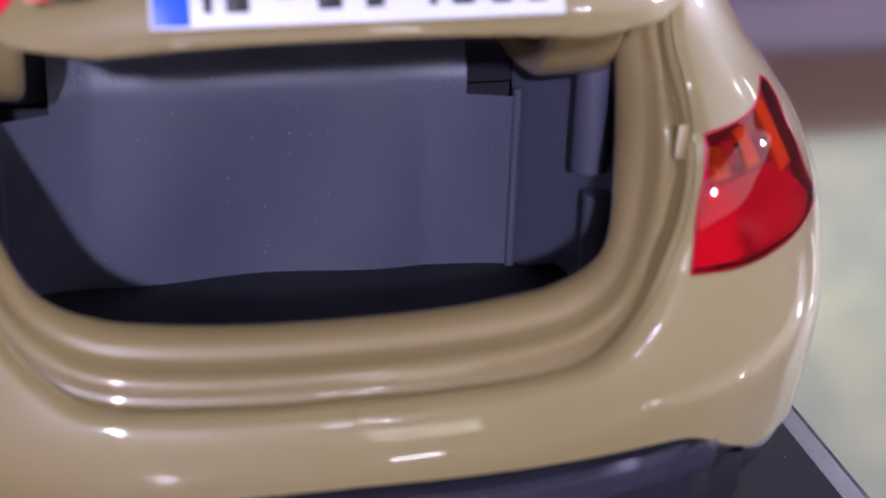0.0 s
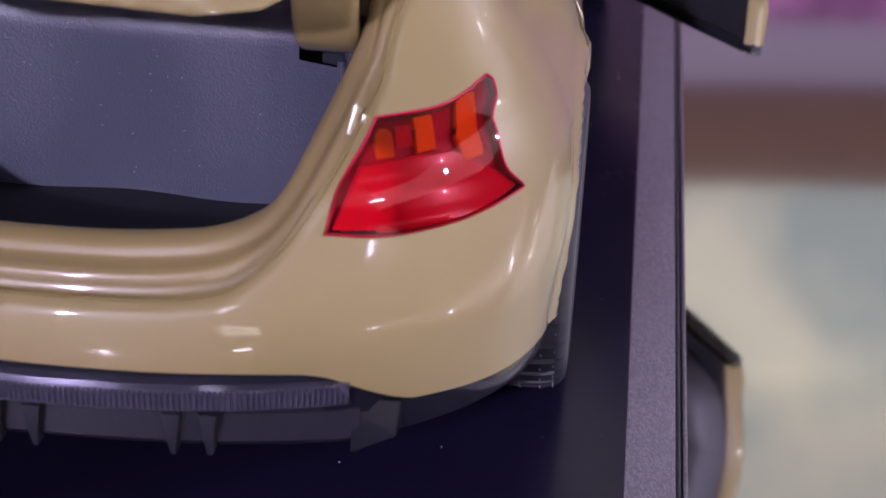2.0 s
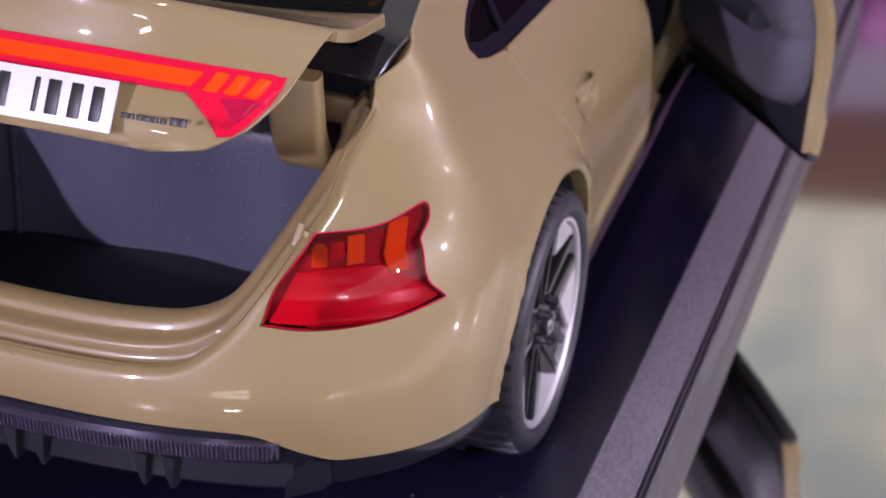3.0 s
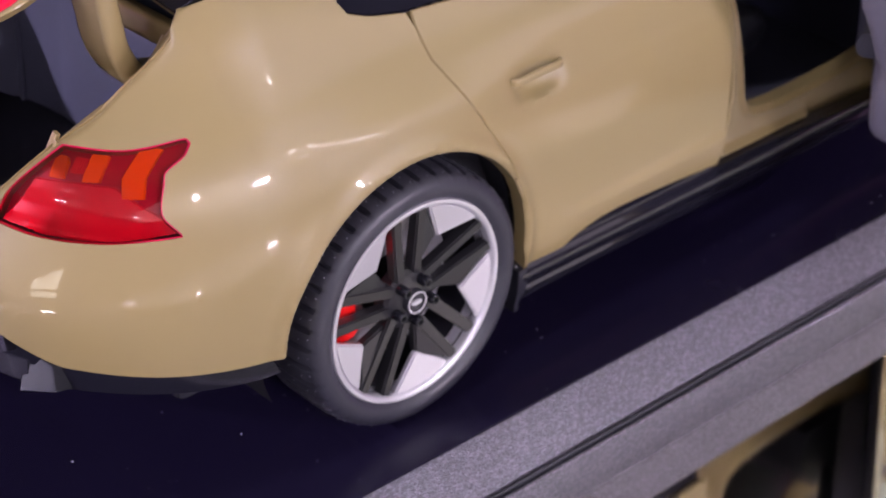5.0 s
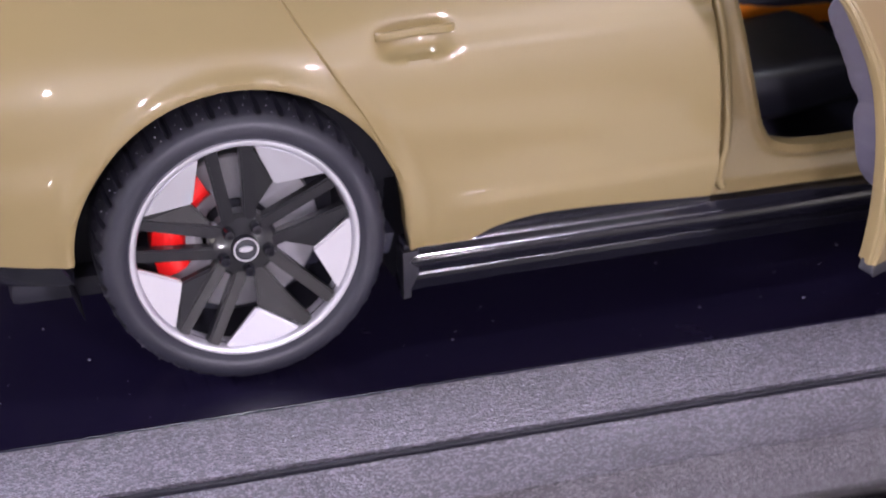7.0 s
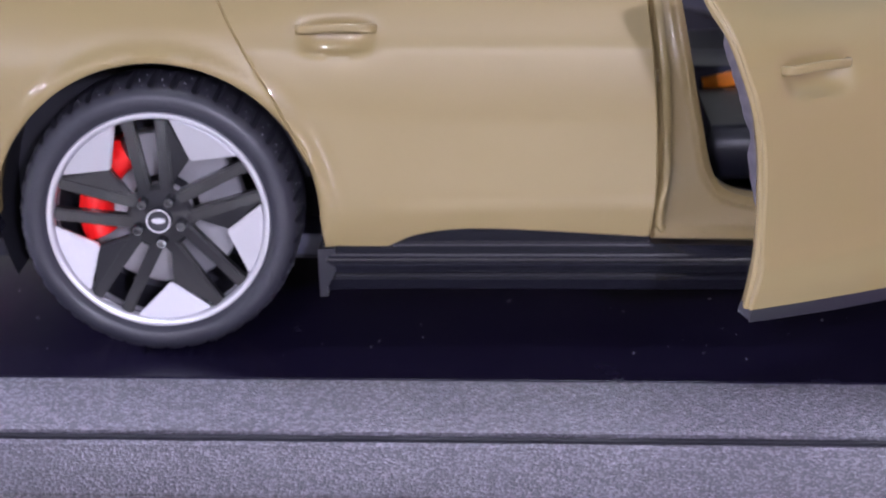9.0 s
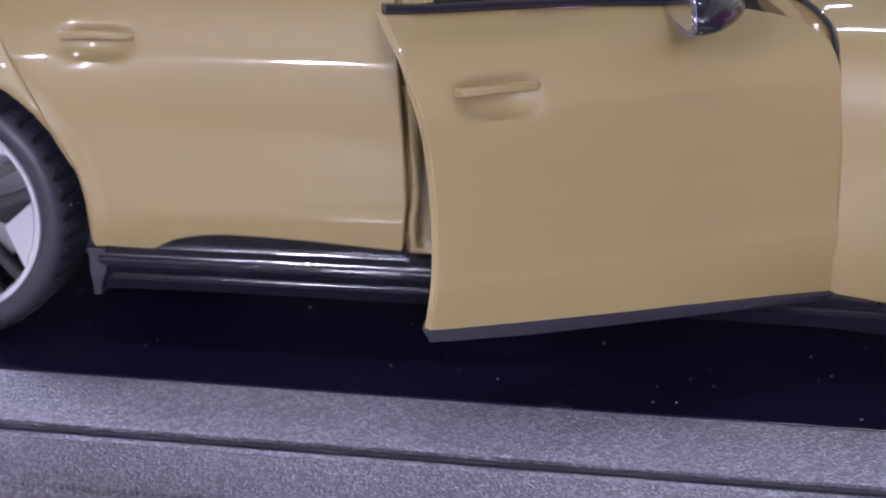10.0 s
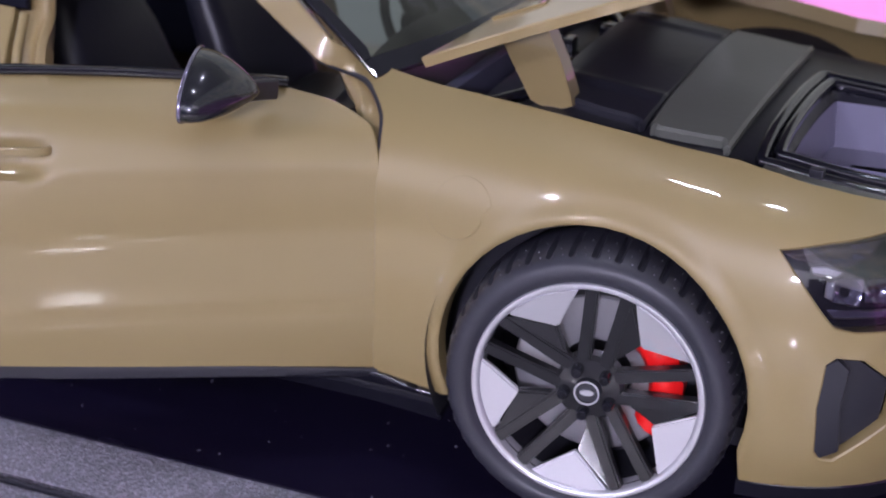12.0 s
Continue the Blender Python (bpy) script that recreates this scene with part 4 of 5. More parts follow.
def door_seal(side):
    """Black rubber between the body's skin and the door opening; down the wing it stands for the gap's shade."""
    line = curve_pts([(1.15, 1.283), (1.33, 1.286), (1.46, 1.271), (1.60, 1.229), (1.78, 1.149), (1.99, 1.029), (2.09, 0.971), (2.2, 0.943), (2.262, 0.908), (2.288, 0.865), (2.306, 0.75), (2.312, 0.586), (2.309, 0.40), (2.304, 0.26)], 6)
    sweep("door_seal", [skin(u, z) + (0, 0.018, 0) for u, z in line], rounded(0.016, 0.016, 0.4, 3), BLACK_SATIN, car, "black door seal and dark line of the wing gap", side=side)


for s in SIDES:
    skirt(s)
    side_glass(s)
    aperture(s)
    door_seal(s)

# ---- front doors, swung open ----
HINGE = (2.295, -0.838)


def swing(angle):
    c, s_ = math.cos(radians(angle)), math.sin(radians(angle))

    def f(v):
        d = np.asarray(v, float) - (HINGE[0], HINGE[1], 0)
        return np.stack([HINGE[0] + d[:, 0] * c - d[:, 1] * s_, HINGE[1] + d[:, 0] * s_ + d[:, 1] * c, d[:, 2] - 0.022 * d[:, 0] / 1.06], 1)
    return f


def front_door(side, angle=31.2):
    move = swing(angle)
    CAB[:] = [1.17, 0.60]
    rear_edge = curve_pts([(1.236, 0.298), (1.252, 0.45), (1.243, 0.70), (1.215, 0.88), (1.186, 0.998)], 6)
    front_edge = curve_pts([(2.088, 0.945), (2.19, 0.925), (2.255, 0.897), (2.286, 0.865), (2.298, 0.75), (2.306, 0.586), (2.304, 0.40), (2.299, 0.252)], 5)
    low = [(2.1, 0.256), (1.8, 0.268), (1.5, 0.284)]
    out = [tuple(p) for p in rear_edge] + [(1.3, 0.990), (1.5, 0.981), (1.8, 0.966), (2.03, 0.950)] + [tuple(p) for p in front_edge] + low
    door = panel("front_door", out, skin, PAINT, car, "open beige front door", h=0.016, thick=0.028, side=side, move=move,
                 relief=lambda q: handle_bowl(q, 1.415, 0.825) + flank_lines(q))
    strip = low[::-1] + [(2.299, 0.250), (2.299, 0.232), (1.9, 0.244), (1.5, 0.255), (1.232, 0.268), (1.236, 0.296)]
    panel("door_sill_strip", strip, skin, BLACK_SATIN, door, "black strip along the door's lower edge", h=0.016, thick=0.04, side=side, move=move,
          relief=lambda q: 0.012 * np.exp(-((q[:, 1] - 0.245) / 0.02) ** 2))
    belt = [move(np.array([skin(u, z) + (0, 0.010, 0.012)]))[0] for u, z in curve_pts([(1.187, 0.998), (1.3, 0.990), (1.5, 0.981), (1.8, 0.966), (2.03, 0.950), (2.085, 0.945)], 6)]
    sweep("belt_strip", belt, rounded(0.030, 0.022, 0.3, 3), BLACK_GLOSS, door, "black window seal strip", side=side)
    card = [(1.262, 0.31), (1.275, 0.45), (1.268, 0.70), (1.235, 0.88), (1.20, 0.978), (1.8, 0.952), (2.08, 0.930), (2.25, 0.87), (2.27, 0.6), (2.265, 0.29)]
    panel("door_card", card, inset(0.050), BLACK_SATIN, door, "black inner door panel", h=0.04, thick=0.0, side=side, move=move)
    pad = curve_pts([(1.262, 0.955), (1.262, 0.75), (1.285, 0.56), (1.33, 0.45), (1.45, 0.395), (1.8, 0.380), (2.15, 0.385), (2.22, 0.47), (2.23, 0.70), (2.20, 0.86), (2.05, 0.920), (1.8, 0.945), (1.5, 0.960)], 5, closed=True)
    panel("door_lining", pad, inset(0.054), GREY_CARD, door, "lavender grey padded door lining", h=0.022, thick=0.0, side=side, move=move,
          relief=lambda q: -0.105 * (1 - np.exp(-away(q, pad) / 0.018)) + 0.02 * np.exp(-((q[:, 1] - 0.68) / 0.03) ** 2))
    def on_card(u, z, depth):
        p = skin(u, z) + (0, depth, 0)
        return move(np.array([p]))[0]

    rest = [on_card(u, z, 0.175) for u, z in ((1.42, 0.70), (1.55, 0.69), (1.8, 0.69), (2.1, 0.72))]
    sweep("armrest", curve_pts(rest, 5), rounded(0.08, 0.07, 0.4), BLACK_SATIN, door, "black padded armrest", side=side)
    catch = on_card(1.31, 0.70, 0.10)
    part("door_catch", box_bm(catch[0] - 0.02, catch[0] + 0.03, side * catch[1] - 0.02, side * catch[1] + 0.02, 0.70, 0.745, 0.008), BLACK_SATIN, door)
    # end face between skin and lining
    a = [move(np.array([skin(u, z) + (0, 0.034, 0)]))[0] for u, z in curve_pts([(1.243, 0.30), (1.258, 0.45), (1.25, 0.70), (1.222, 0.88), (1.192, 0.995)], 5)]
    sweep("door_end", a, rounded(0.014, 0.05), PAINT, door, side=side, up=(0, 1, 0))
    # handle bar over its bowl
    bar = [move(np.array([skin(u, z) + (0, d, 0)]))[0] for u, z, d in ((1.315, 0.836, 0.004), (1.336, 0.839, -0.017), (1.415, 0.842, -0.022), (1.492, 0.839, -0.017), (1.513, 0.836, 0.004))]
    sweep("door_handle", curve_pts(bar, 6), rounded(0.013, 0.022, 0.45, 4), PAINT, door, "beige pull handle", side=side)
    # mirror: a tapering shell on a foot
    base = move(np.array([skin(2.03, 0.985)]))[0]

    ring0 = curve_pts([(-0.985, 0.985), (-0.995, 1.045), (-1.02, 1.082), (-1.07, 1.092), (-1.15, 1.078), (-1.225, 1.040), (-1.250, 0.995), (-1.230, 0.968), (-1.15, 0.956), (-1.04, 0.962)], 4, closed=True)
    tip = np.array([-1.035, 1.000])
    rings = []
    for x, k in ((1.942, 0.93), (1.944, 0.985), (1.952, 1.0), (1.970, 0.985), (1.992, 0.93), (2.014, 0.82), (2.036, 0.66), (2.056, 0.46), (2.070, 0.26), (2.078, 0.08)):
        rings.append([(x - 0.28 * (q[0] + 1.12) * k, tip[0] + (q[0] - tip[0]) * k, tip[1] + (q[1] - tip[1]) * k) for q in ring0])
    shell = loft("mirror_housing", rings, BLACK_GLOSS, door, "gloss black wing mirror", side=side, angle=50)
    c0 = ring0.mean(0)
    face = [(1.940 - 0.28 * (q[0] + 1.12), c0[0] + (q[0] - c0[0]) * 0.86, c0[1] + (q[1] - c0[1]) * 0.84) for q in ring0[::2]]
    loft("mirror_glass", [face, [(q[0] - 0.003, q[1], q[2]) for q in face]], CHROME, shell, "mirror glass", side=side)
    sweep("mirror_ring", [(1.946 - 0.28 * (q[0] + 1.12), q[0], q[1]) for q in ring0], rounded(0.009, 0.009), CHROME_DARK, shell, "bright rim of the mirror", closed=True, side=side, up=(1, 0, 0))
    sweep("mirror_crease", [(x - 0.28 * (y + 1.12), y, 0.978 + 0.006 * i) for i, (x, y) in enumerate(((1.955, -1.242), (1.985, -1.226), (2.010, -1.190), (2.035, -1.130), (2.05, -1.08)))], rounded(0.006, 0.006), BLACK_SATIN, shell, side=side)
    sweep("mirror_foot", [(2.06, -0.93, 0.975), (2.05, -0.975, 0.985), (2.04, -1.03, 0.995)], rounded(0.05, 0.025), BLACK_SATIN, shell, side=side, up=(1, 0, 0))
    CAB[:] = [1.25, 0.12]
    return door


for s in SIDES:
    front_door(s)
for s in SIDES:
    bar = [skin(u, z) + (0, d, 0) for u, z, d in ((0.355, 0.838, 0.004), (0.375, 0.841, -0.014), (0.45, 0.845, -0.018), (0.525, 0.842, -0.014), (0.548, 0.838, 0.004))]
    sweep("door_handle", curve_pts(bar, 6), rounded(0.013, 0.022, 0.45, 4), PAINT, car, "beige pull handle", side=s)


# ---- tail lamps ----
def shrink(poly, k, dx=0.0, dz=0.0):
    c = poly.mean(0)
    return c + (poly - c) * k + (dx, dz)


def tail_lamp(side):
    """A deep red bowl with its light bars, a bright lower field and rim, all under a clear red cover."""
    lamp = panel("tail_lamp", shrink(LAMP, 0.985), inset(0.026), LENS_DEEP, car, "red tail lamp with orange light bars", h=0.012, thick=0.0, side=side)
    low = [(-1.082, 0.722), (-1.020, 0.822), (-0.930, 0.828), (-0.829, 0.829), (-0.775, 0.800), (-0.690, 0.757), (-0.685, 0.742), (-0.82, 0.719), (-0.98, 0.713)]
    panel("lower_lens", low, inset(0.013), LENS_RED, lamp, "bright red lower lens field", h=0.010, thick=0.010, side=side,
          relief=lambda q: 0.008 * np.exp(-((q[:, 1] - 0.722) / 0.014) ** 2) - 0.006 * np.exp(-((q[:, 1] - 0.775) / 0.022) ** 2))

    def light(name, p, mat, label, depth=0.010):
        panel(name, p, inset(depth), mat, lamp, label, h=0.012, thick=0.012, side=side, roll=0.002)

    light("light_bar", [(-0.982, 0.868), (-0.972, 0.876), (-0.957, 0.876), (-0.950, 0.868), (-0.954, 0.836), (-0.986, 0.835)], LED_ORANGE, "orange light segment")
    light("light_bar", [(-0.896, 0.887), (-0.856, 0.889), (-0.866, 0.839), (-0.905, 0.836)], LED_ORANGE, "orange light segment")
    light("light_bar", [(-0.781, 0.909), (-0.731, 0.908), (-0.757, 0.857), (-0.757, 0.815), (-0.806, 0.812), (-0.812, 0.852)], LED_ORANGE, "orange angled light segment")
    for i in range(6):
        x = -0.938 + 0.006 * i
        light("lens_rib", [(x, 0.876), (x - 0.006, 0.846), (x - 0.003, 0.846), (x + 0.003, 0.876)], LENS_RED, "", 0.018)
    edge = [inset(0.003)(u, z) for u, z in resample(shrink(LAMP, 0.975), 0.02)]
    sweep("lens_rim", edge, rounded(0.006, 0.006, 0.45, 3), LENS_DEEP, lamp, "deep red rim of the lens", closed=True, side=side, up=(-1, -0.5, 0))
    panel("lens_cover", shrink(LAMP, 0.985), inset(0.0), RED_PANE, lamp, "clear red lens cover", h=0.010, thick=0.0, side=side)


for s in SIDES:
    tail_lamp(s)


# ---- rear apron ----
def apron(side):
    top = curve_pts(BUMPER_LOW, 5)
    top = [(u, z - 0.002) for u, z in top]
    low = [(U_TAIL, 0.395), (on_skin(0.55, 0.39), 0.385), (on_skin(0.61, 0.33), 0.305), (on_skin(0.66, 0.335), 0.292), (on_skin(0.75, 0.345), 0.300), (on_skin(0.85, 0.338), 0.305), (on_skin(0.93, 0.33), 0.312)]
    panel("rear_apron", top + low, inset(0.012), BLACK_GLOSS, car, "gloss black rear apron", h=0.016, thick=0.05, side=side)
    z0, z1 = 0.412, 0.446
    ua, ub = on_skin(0.60, 0.43), U_TAIL
    n = 62

    back = inset(-0.004)
    cols = [ua - 0.006 + (ub - ua + 0.006) * k / 60 for k in range(61)]
    rows = [(z0 - 0.014, 0.020), (z0 - 0.012, 0.0), (z1, 0.0), (z1 + 0.002, 0.020)]
    verts = [back(u, z) + (dx, 0, 0) for u in cols for z, dx in rows]
    faces = [(4 * k + q, 4 * k + q + 1, 4 * k + q + 5, 4 * k + q + 4) for k in range(60) for q in range(3)]
    strip = mesh_object("ribbed_reflector", np.array(verts) * (1, side, 1), faces, CHROME_DARK, car, "dark chrome ribbed strip", angle=30, flip=None)
    surf = inset(-0.010)
    for i in range(n):
        u = ua - 0.012 + (ub - ua + 0.010) * i / (n - 1)
        lo_, hi_ = z0 - 0.010 + 0.004 * i / n, min(z1 - 0.002, z0 - 0.006 + (i + 1.5) * 0.012)
        w = abs(ub - ua) / n * 0.30
        verts = [surf(u + d, z) + (off, 0, 0) for z in (lo_, hi_) for d, off in ((-w, 0.008), (-w * 0.5, 0.0), (w * 0.5, 0.0), (w, 0.008))]
        mesh_object("rib", np.array(verts) * (1, side, 1), [(0, 1, 5, 4), (1, 2, 6, 5), (2, 3, 7, 6), (0, 3, 2, 1), (4, 5, 6, 7), (0, 4, 7, 3)], CHROME_DARK, strip, angle=30, flip=None)
    # grey diffuser floor with its fins
    edge = [(-0.975, 0.0), (-0.972, -0.15), (-0.958, -0.32), (-0.935, -0.45), (-0.905, -0.57), (-0.885, -0.61)]
    rings = []
    for x, y in curve_pts(edge, 3):
        rings.append([(x + 0.02, y, 0.385), (x, y, 0.372), (x + 0.002, y, 0.312), (x + 0.012, y, 0.300), (x + 0.03, y, 0.298), (x + 0.30, y * 0.95, 0.27), (x + 0.30, y * 0.95, 0.385)])
    loft("diffuser", rings, GREY_DIFF, car, "dark grey diffuser", side=side, angle=30)
    for y in (0.035, 0.285, 0.350):
        x = float(np.interp(y, [0, 0.15, 0.32, 0.45], [-0.975, -0.972, -0.958, -0.935]))
        w = 0.011
        loft("diffuser_fin", [[(x + 0.03, -y - w * 1.9, 0.385), (x - 0.028, -y - w * 1.5, 0.382), (x - 0.028, -y + w * 1.5, 0.382), (x + 0.03, -y + w * 1.9, 0.385)],
                              [(x + 0.02, -y - w, 0.33), (x - 0.022, -y - w * 0.8, 0.325), (x - 0.022, -y + w * 0.8, 0.325), (x + 0.02, -y + w, 0.33)],
                              [(x + 0.02, -y - w * 0.5, 0.29), (x - 0.010, -y - w * 0.4, 0.288), (x - 0.010, -y + w * 0.4, 0.288), (x + 0.02, -y + w * 0.5, 0.29)]], BLACK_SATIN, car, side=side)
    loft("diffuser_corner", [[(-0.88, -0.60, 0.385), (-0.86, -0.68, 0.38), (-0.70, -0.68, 0.38), (-0.72, -0.60, 0.385)],
                             [(-0.90, -0.595, 0.285), (-0.855, -0.672, 0.30), (-0.72, -0.69, 0.30), (-0.72, -0.59, 0.28)],
                             [(-0.885, -0.60, 0.275), (-0.84, -0.655, 0.288), (-0.72, -0.66, 0.29), (-0.72, -0.60, 0.27)]], BLACK_GLOSS, car, side=side)


GREY_DIFF = material("grey_diffuser", (0.020, 0.019, 0.027), rough=0.26, bump=0.15, bump_scale=900, vary=0.15)
for s in SIDES:
    apron(s)
# floor pan
part("floor_pan", box_bm(-0.55, 3.45, -0.70, 0.70, 0.16, 0.22, 0.02), DARK_INSIDE, car, "black underbody")

# ---- boot lid, raised on its arms ----
LID_PROF = np.array([(-0.945, 0.705), (-0.962, 0.728), (-0.966, 0.78), (-0.957, 0.85), (-0.952, 0.90), (-0.962, 0.95), (-0.975, 0.995), (-0.965, 1.018), (-0.93, 1.026), (-0.80, 1.045), (-0.60, 1.080), (-0.45, 1.115)])
LID_SIDE = np.array([-0.885, -0.880, -0.860, -0.815, -0.790, -0.765, -0.735, -0.71, -0.68, -0.60, -0.52, -0.45])
LID_WIDE = np.array([0.40, 0.445, 0.49, 0.53, 0.548, 0.562, 0.574, 0.578, 0.582, 0.588, 0.592, 0.592])
LID_B = np.r_[0, np.cumsum(np.linalg.norm(np.diff(LID_PROF, axis=0), axis=1))]
LID_TURN, LID_PIVOT = 30.0, (-0.20, 0.97)


def lid_turn(v):
    c, s_ = math.cos(radians(LID_TURN)), math.sin(radians(LID_TURN))
    v = np.asarray(v, float)
    dx, dz = v[:, 0] - LID_PIVOT[0], v[:, 2] - LID_PIVOT[1]
    return np.stack([LID_PIVOT[0] + dx * c + dz * s_, v[:, 1], LID_PIVOT[1] - dx * s_ + dz * c], 1)


LID_FINE = curve_pts(np.column_stack([LID_B, LID_PROF, LID_SIDE, LID_WIDE]), 8)


def lid_surf(a, b):
    """a: across, -1 to 1 times 0.6; b: length along the middle line from the lower edge."""
    x, z, xs, w = (float(np.interp(b, LID_FINE[:, 0], LID_FINE[:, i])) for i in (1, 2, 3, 4))
    v = a / 0.6
    k = abs(v)
    return np.array([x + (xs - x) * k**2.4, w * v, z + (0.03 if b > LID_B[6] else 0.03 * b / LID_B[6]) * k**3])


LB = LID_B
lid_out = [(-0.6, LB[2])] + [(-0.57, LB[1]), (-0.52, 0.008), (-0.48, 0.0), (0.48, 0.0), (0.52, 0.008), (0.57, LB[1]), (0.6, LB[2])] + [(0.6, b) for b in LB[3:]] + [(-0.6, b) for b in LB[:2:-1]]
lid = panel("boot_lid", lid_out, lambda a, b: lid_surf(-a, b), PAINT, car, "raised beige boot lid", h=0.02, thick=0.03, move=lid_turn)
BAR0, BAR1 = LB[3] - 0.012, LB[4] - 0.004


def lid_at(off):
    def f(a, b):
        p = lid_surf(-a, b)
        return p + np.array([-off, 0, 0])
    return f


bar_out = [(-0.50, BAR0), (0.50, BAR0), (0.575, BAR1), (-0.575, BAR1)]
bar_obj = panel("light_strip", bar_out, lid_at(0.006), LENS_RED, lid, "red light strip across the boot lid", h=0.014, thick=0.012, move=lid_turn)
panel("light_core", [(-0.42, BAR0 + 0.012), (0.42, BAR0 + 0.012), (0.43, BAR1 - 0.016), (-0.43, BAR1 - 0.016)], lid_at(0.0085), LED_RED, bar_obj, "orange core of the light strip", h=0.014, thick=0.004, move=lid_turn)
for sg in (1, -1):
    tri_ = [(sg * 0.42, BAR0 + 0.002), (sg * 0.585, BAR1), (sg * 0.592, LB[3] - 0.01), (sg * 0.594, LB[2] + 0.01), (sg * 0.590, LB[2] - 0.016), (sg * 0.565, LB[2] - 0.022), (sg * 0.545, LB[2] - 0.010)]
    tri_ = tri_ if sg > 0 else tri_[::-1]
    lens = panel("lid_lamp", tri_, lid_at(0.0075), LENS_RED, lid, "red lamp on the boot lid", h=0.012, thick=0.014, move=lid_turn)
    q = [(sg * 0.50, BAR0 - 0.006), (sg * 0.578, BAR0 + 0.002), (sg * 0.572, LB[2] + 0.004)]
    panel("inner_lens", q if sg > 0 else q[::-1], lid_at(0.0105), LENS_DEEP, lens, "deep red inner lens", h=0.012, thick=0.005, move=lid_turn)
    for j in range(3):
        a0 = 0.455 + 0.042 * j
        q = [(sg * a0, BAR0 + 0.008), (sg * (a0 + 0.022), BAR0 + 0.008), (sg * (a0 + 0.026), BAR1 - 0.012), (sg * (a0 + 0.004), BAR1 - 0.012)]
        panel("light_segment", q if sg > 0 else q[::-1], lid_at(0.0118), LED_RED, lens, "orange light segment", h=0.012, thick=0.004, move=lid_turn)

# number plate and bars in place of its characters
PLATE = Matrix.Translation((-0.972, 0, 1.190)) @ Matrix(((0, 0.46, -0.888, 0), (-1, 0, 0, 0), (0, 0.888, 0.46, 0), (0, 0, 0, 1)))


def plate_piece(name, x0, x1, y0, y1, z0, z1, mat, parent, label=""):
    bm = box_bm(x0, x1, y0, y1, z0, z1, 0.002, 2)
    bmesh.ops.transform(bm, matrix=PLATE, verts=bm.verts)
    return part(name, bm, mat, parent, label)


plate = plate_piece("number_plate", -0.26, 0.26, -0.055, 0.055, -0.004, 0.004, WHITE_PLATE, lid, "white number plate with dark bars")
plate_piece("country_field", -0.257, -0.212, -0.052, 0.052, 0.004, 0.0052, PLATE_BLUE, plate, "blue field")
for x0, x1 in ((-0.195, -0.185), (-0.168, -0.140), (-0.055, -0.025), (0.005, 0.028), (0.085, 0.095), (0.115, 0.142), (0.165, 0.190), (0.212, 0.236)):
    plate_piece("plate_bar", x0, x1, -0.037, 0.037, 0.0045, 0.006, INK, plate)
for x0, x1 in ((-0.105, -0.080),):
    plate_piece("plate_seal", x0, x1, -0.02, 0.02, 0.0045, 0.006, PLATE_BLUE, plate)
for i, (x0, x1) in enumerate(((0.282, 0.298), (0.302, 0.312), (0.318, 0.332), (0.336, 0.350), (0.354, 0.368), (0.374, 0.386), (0.396, 0.412), (0.416, 0.432))):
    plate_piece("model_lettering_bar", x0, x1, -0.018, -0.006 + (0.006 if i > 5 else 0.0), 0.006 + i * 0.0035 - 0.0, 0.012 + i * 0.0035, INK, lid)
badge = plate_piece("badge", -0.405, -0.375, -0.016, 0.016, 0.008, 0.02, BADGE_RED, lid, "small red badge")
plate_piece("badge_bar", -0.370, -0.335, -0.014, 0.014, 0.006, 0.016, INK, lid)
# cross bar of the body below the rear window
sweep("deck_bar", curve_pts([(-0.40, -0.60, 1.03), (-0.43, -0.45, 1.045), (-0.455, 0.0, 1.06), (-0.43, 0.45, 1.045), (-0.40, 0.60, 1.03)], 8), rounded(0.04, 0.055, 0.3, 3), PAINT, car, "beige cross bar under the rear window")
# arms
for sg in SIDES:
    arm = [(-0.575, -0.475, 1.165), (-0.565, -0.475, 1.10), (-0.545, -0.475, 1.02), (-0.485, -0.475, 0.955), (-0.37, -0.475, 0.93), (-0.25, -0.475, 0.93), (-0.17, -0.475, 0.95)]
    sweep("lid_arm", curve_pts(arm, 6), rounded(0.055, 0.125), PAINT, lid, "beige hinge arm of the boot lid", side=sg, up=(0, 1, 0))

# clear stops of the lid's seat beside the lamps
for sg in SIDES:
    for at, r, tall in (((-0.775, -0.566, 0.912), 0.010, 0.052), ((-0.785, -0.583, 0.905), 0.007, 0.045), ((-0.868, -0.488, 0.748), 0.010, 0.024), ((-0.885, -0.507, 0.752), 0.008, 0.020)):
        c, up = np.array(at), np.array([0.35, -0.20, 0.9])
        up /= np.linalg.norm(up)
        TAIL[0] = False
        sweep("lid_buffer", [c - up * tall * 0.5, c - up * tall * 0.4, c + up * tall * 0.4, c + up * tall * 0.5], rounded(r * 2, r * 1.4, 0.35, 3), JAMB, car, "grey stop of the lid seat", side=sg, up=(-1, 0, 0.2))
        TAIL[0] = True


# ---- roof and glass ----
EDGE = curve_pts([(-0.47, 1.132), (-0.355, 1.190), (-0.197, 1.231), (-0.075, 1.261), (0.055, 1.286), (0.3, 1.308), (0.6, 1.315), (1.0, 1.318), (1.33, 1.317), (1.46, 1.316), (1.60, 1.303), (1.735, 1.268)], 6)
CROWN = smooth_table((-0.5, 0.035), (0.0, 0.05), (0.5, 0.06), (1.2, 0.065), (1.75, 0.065))


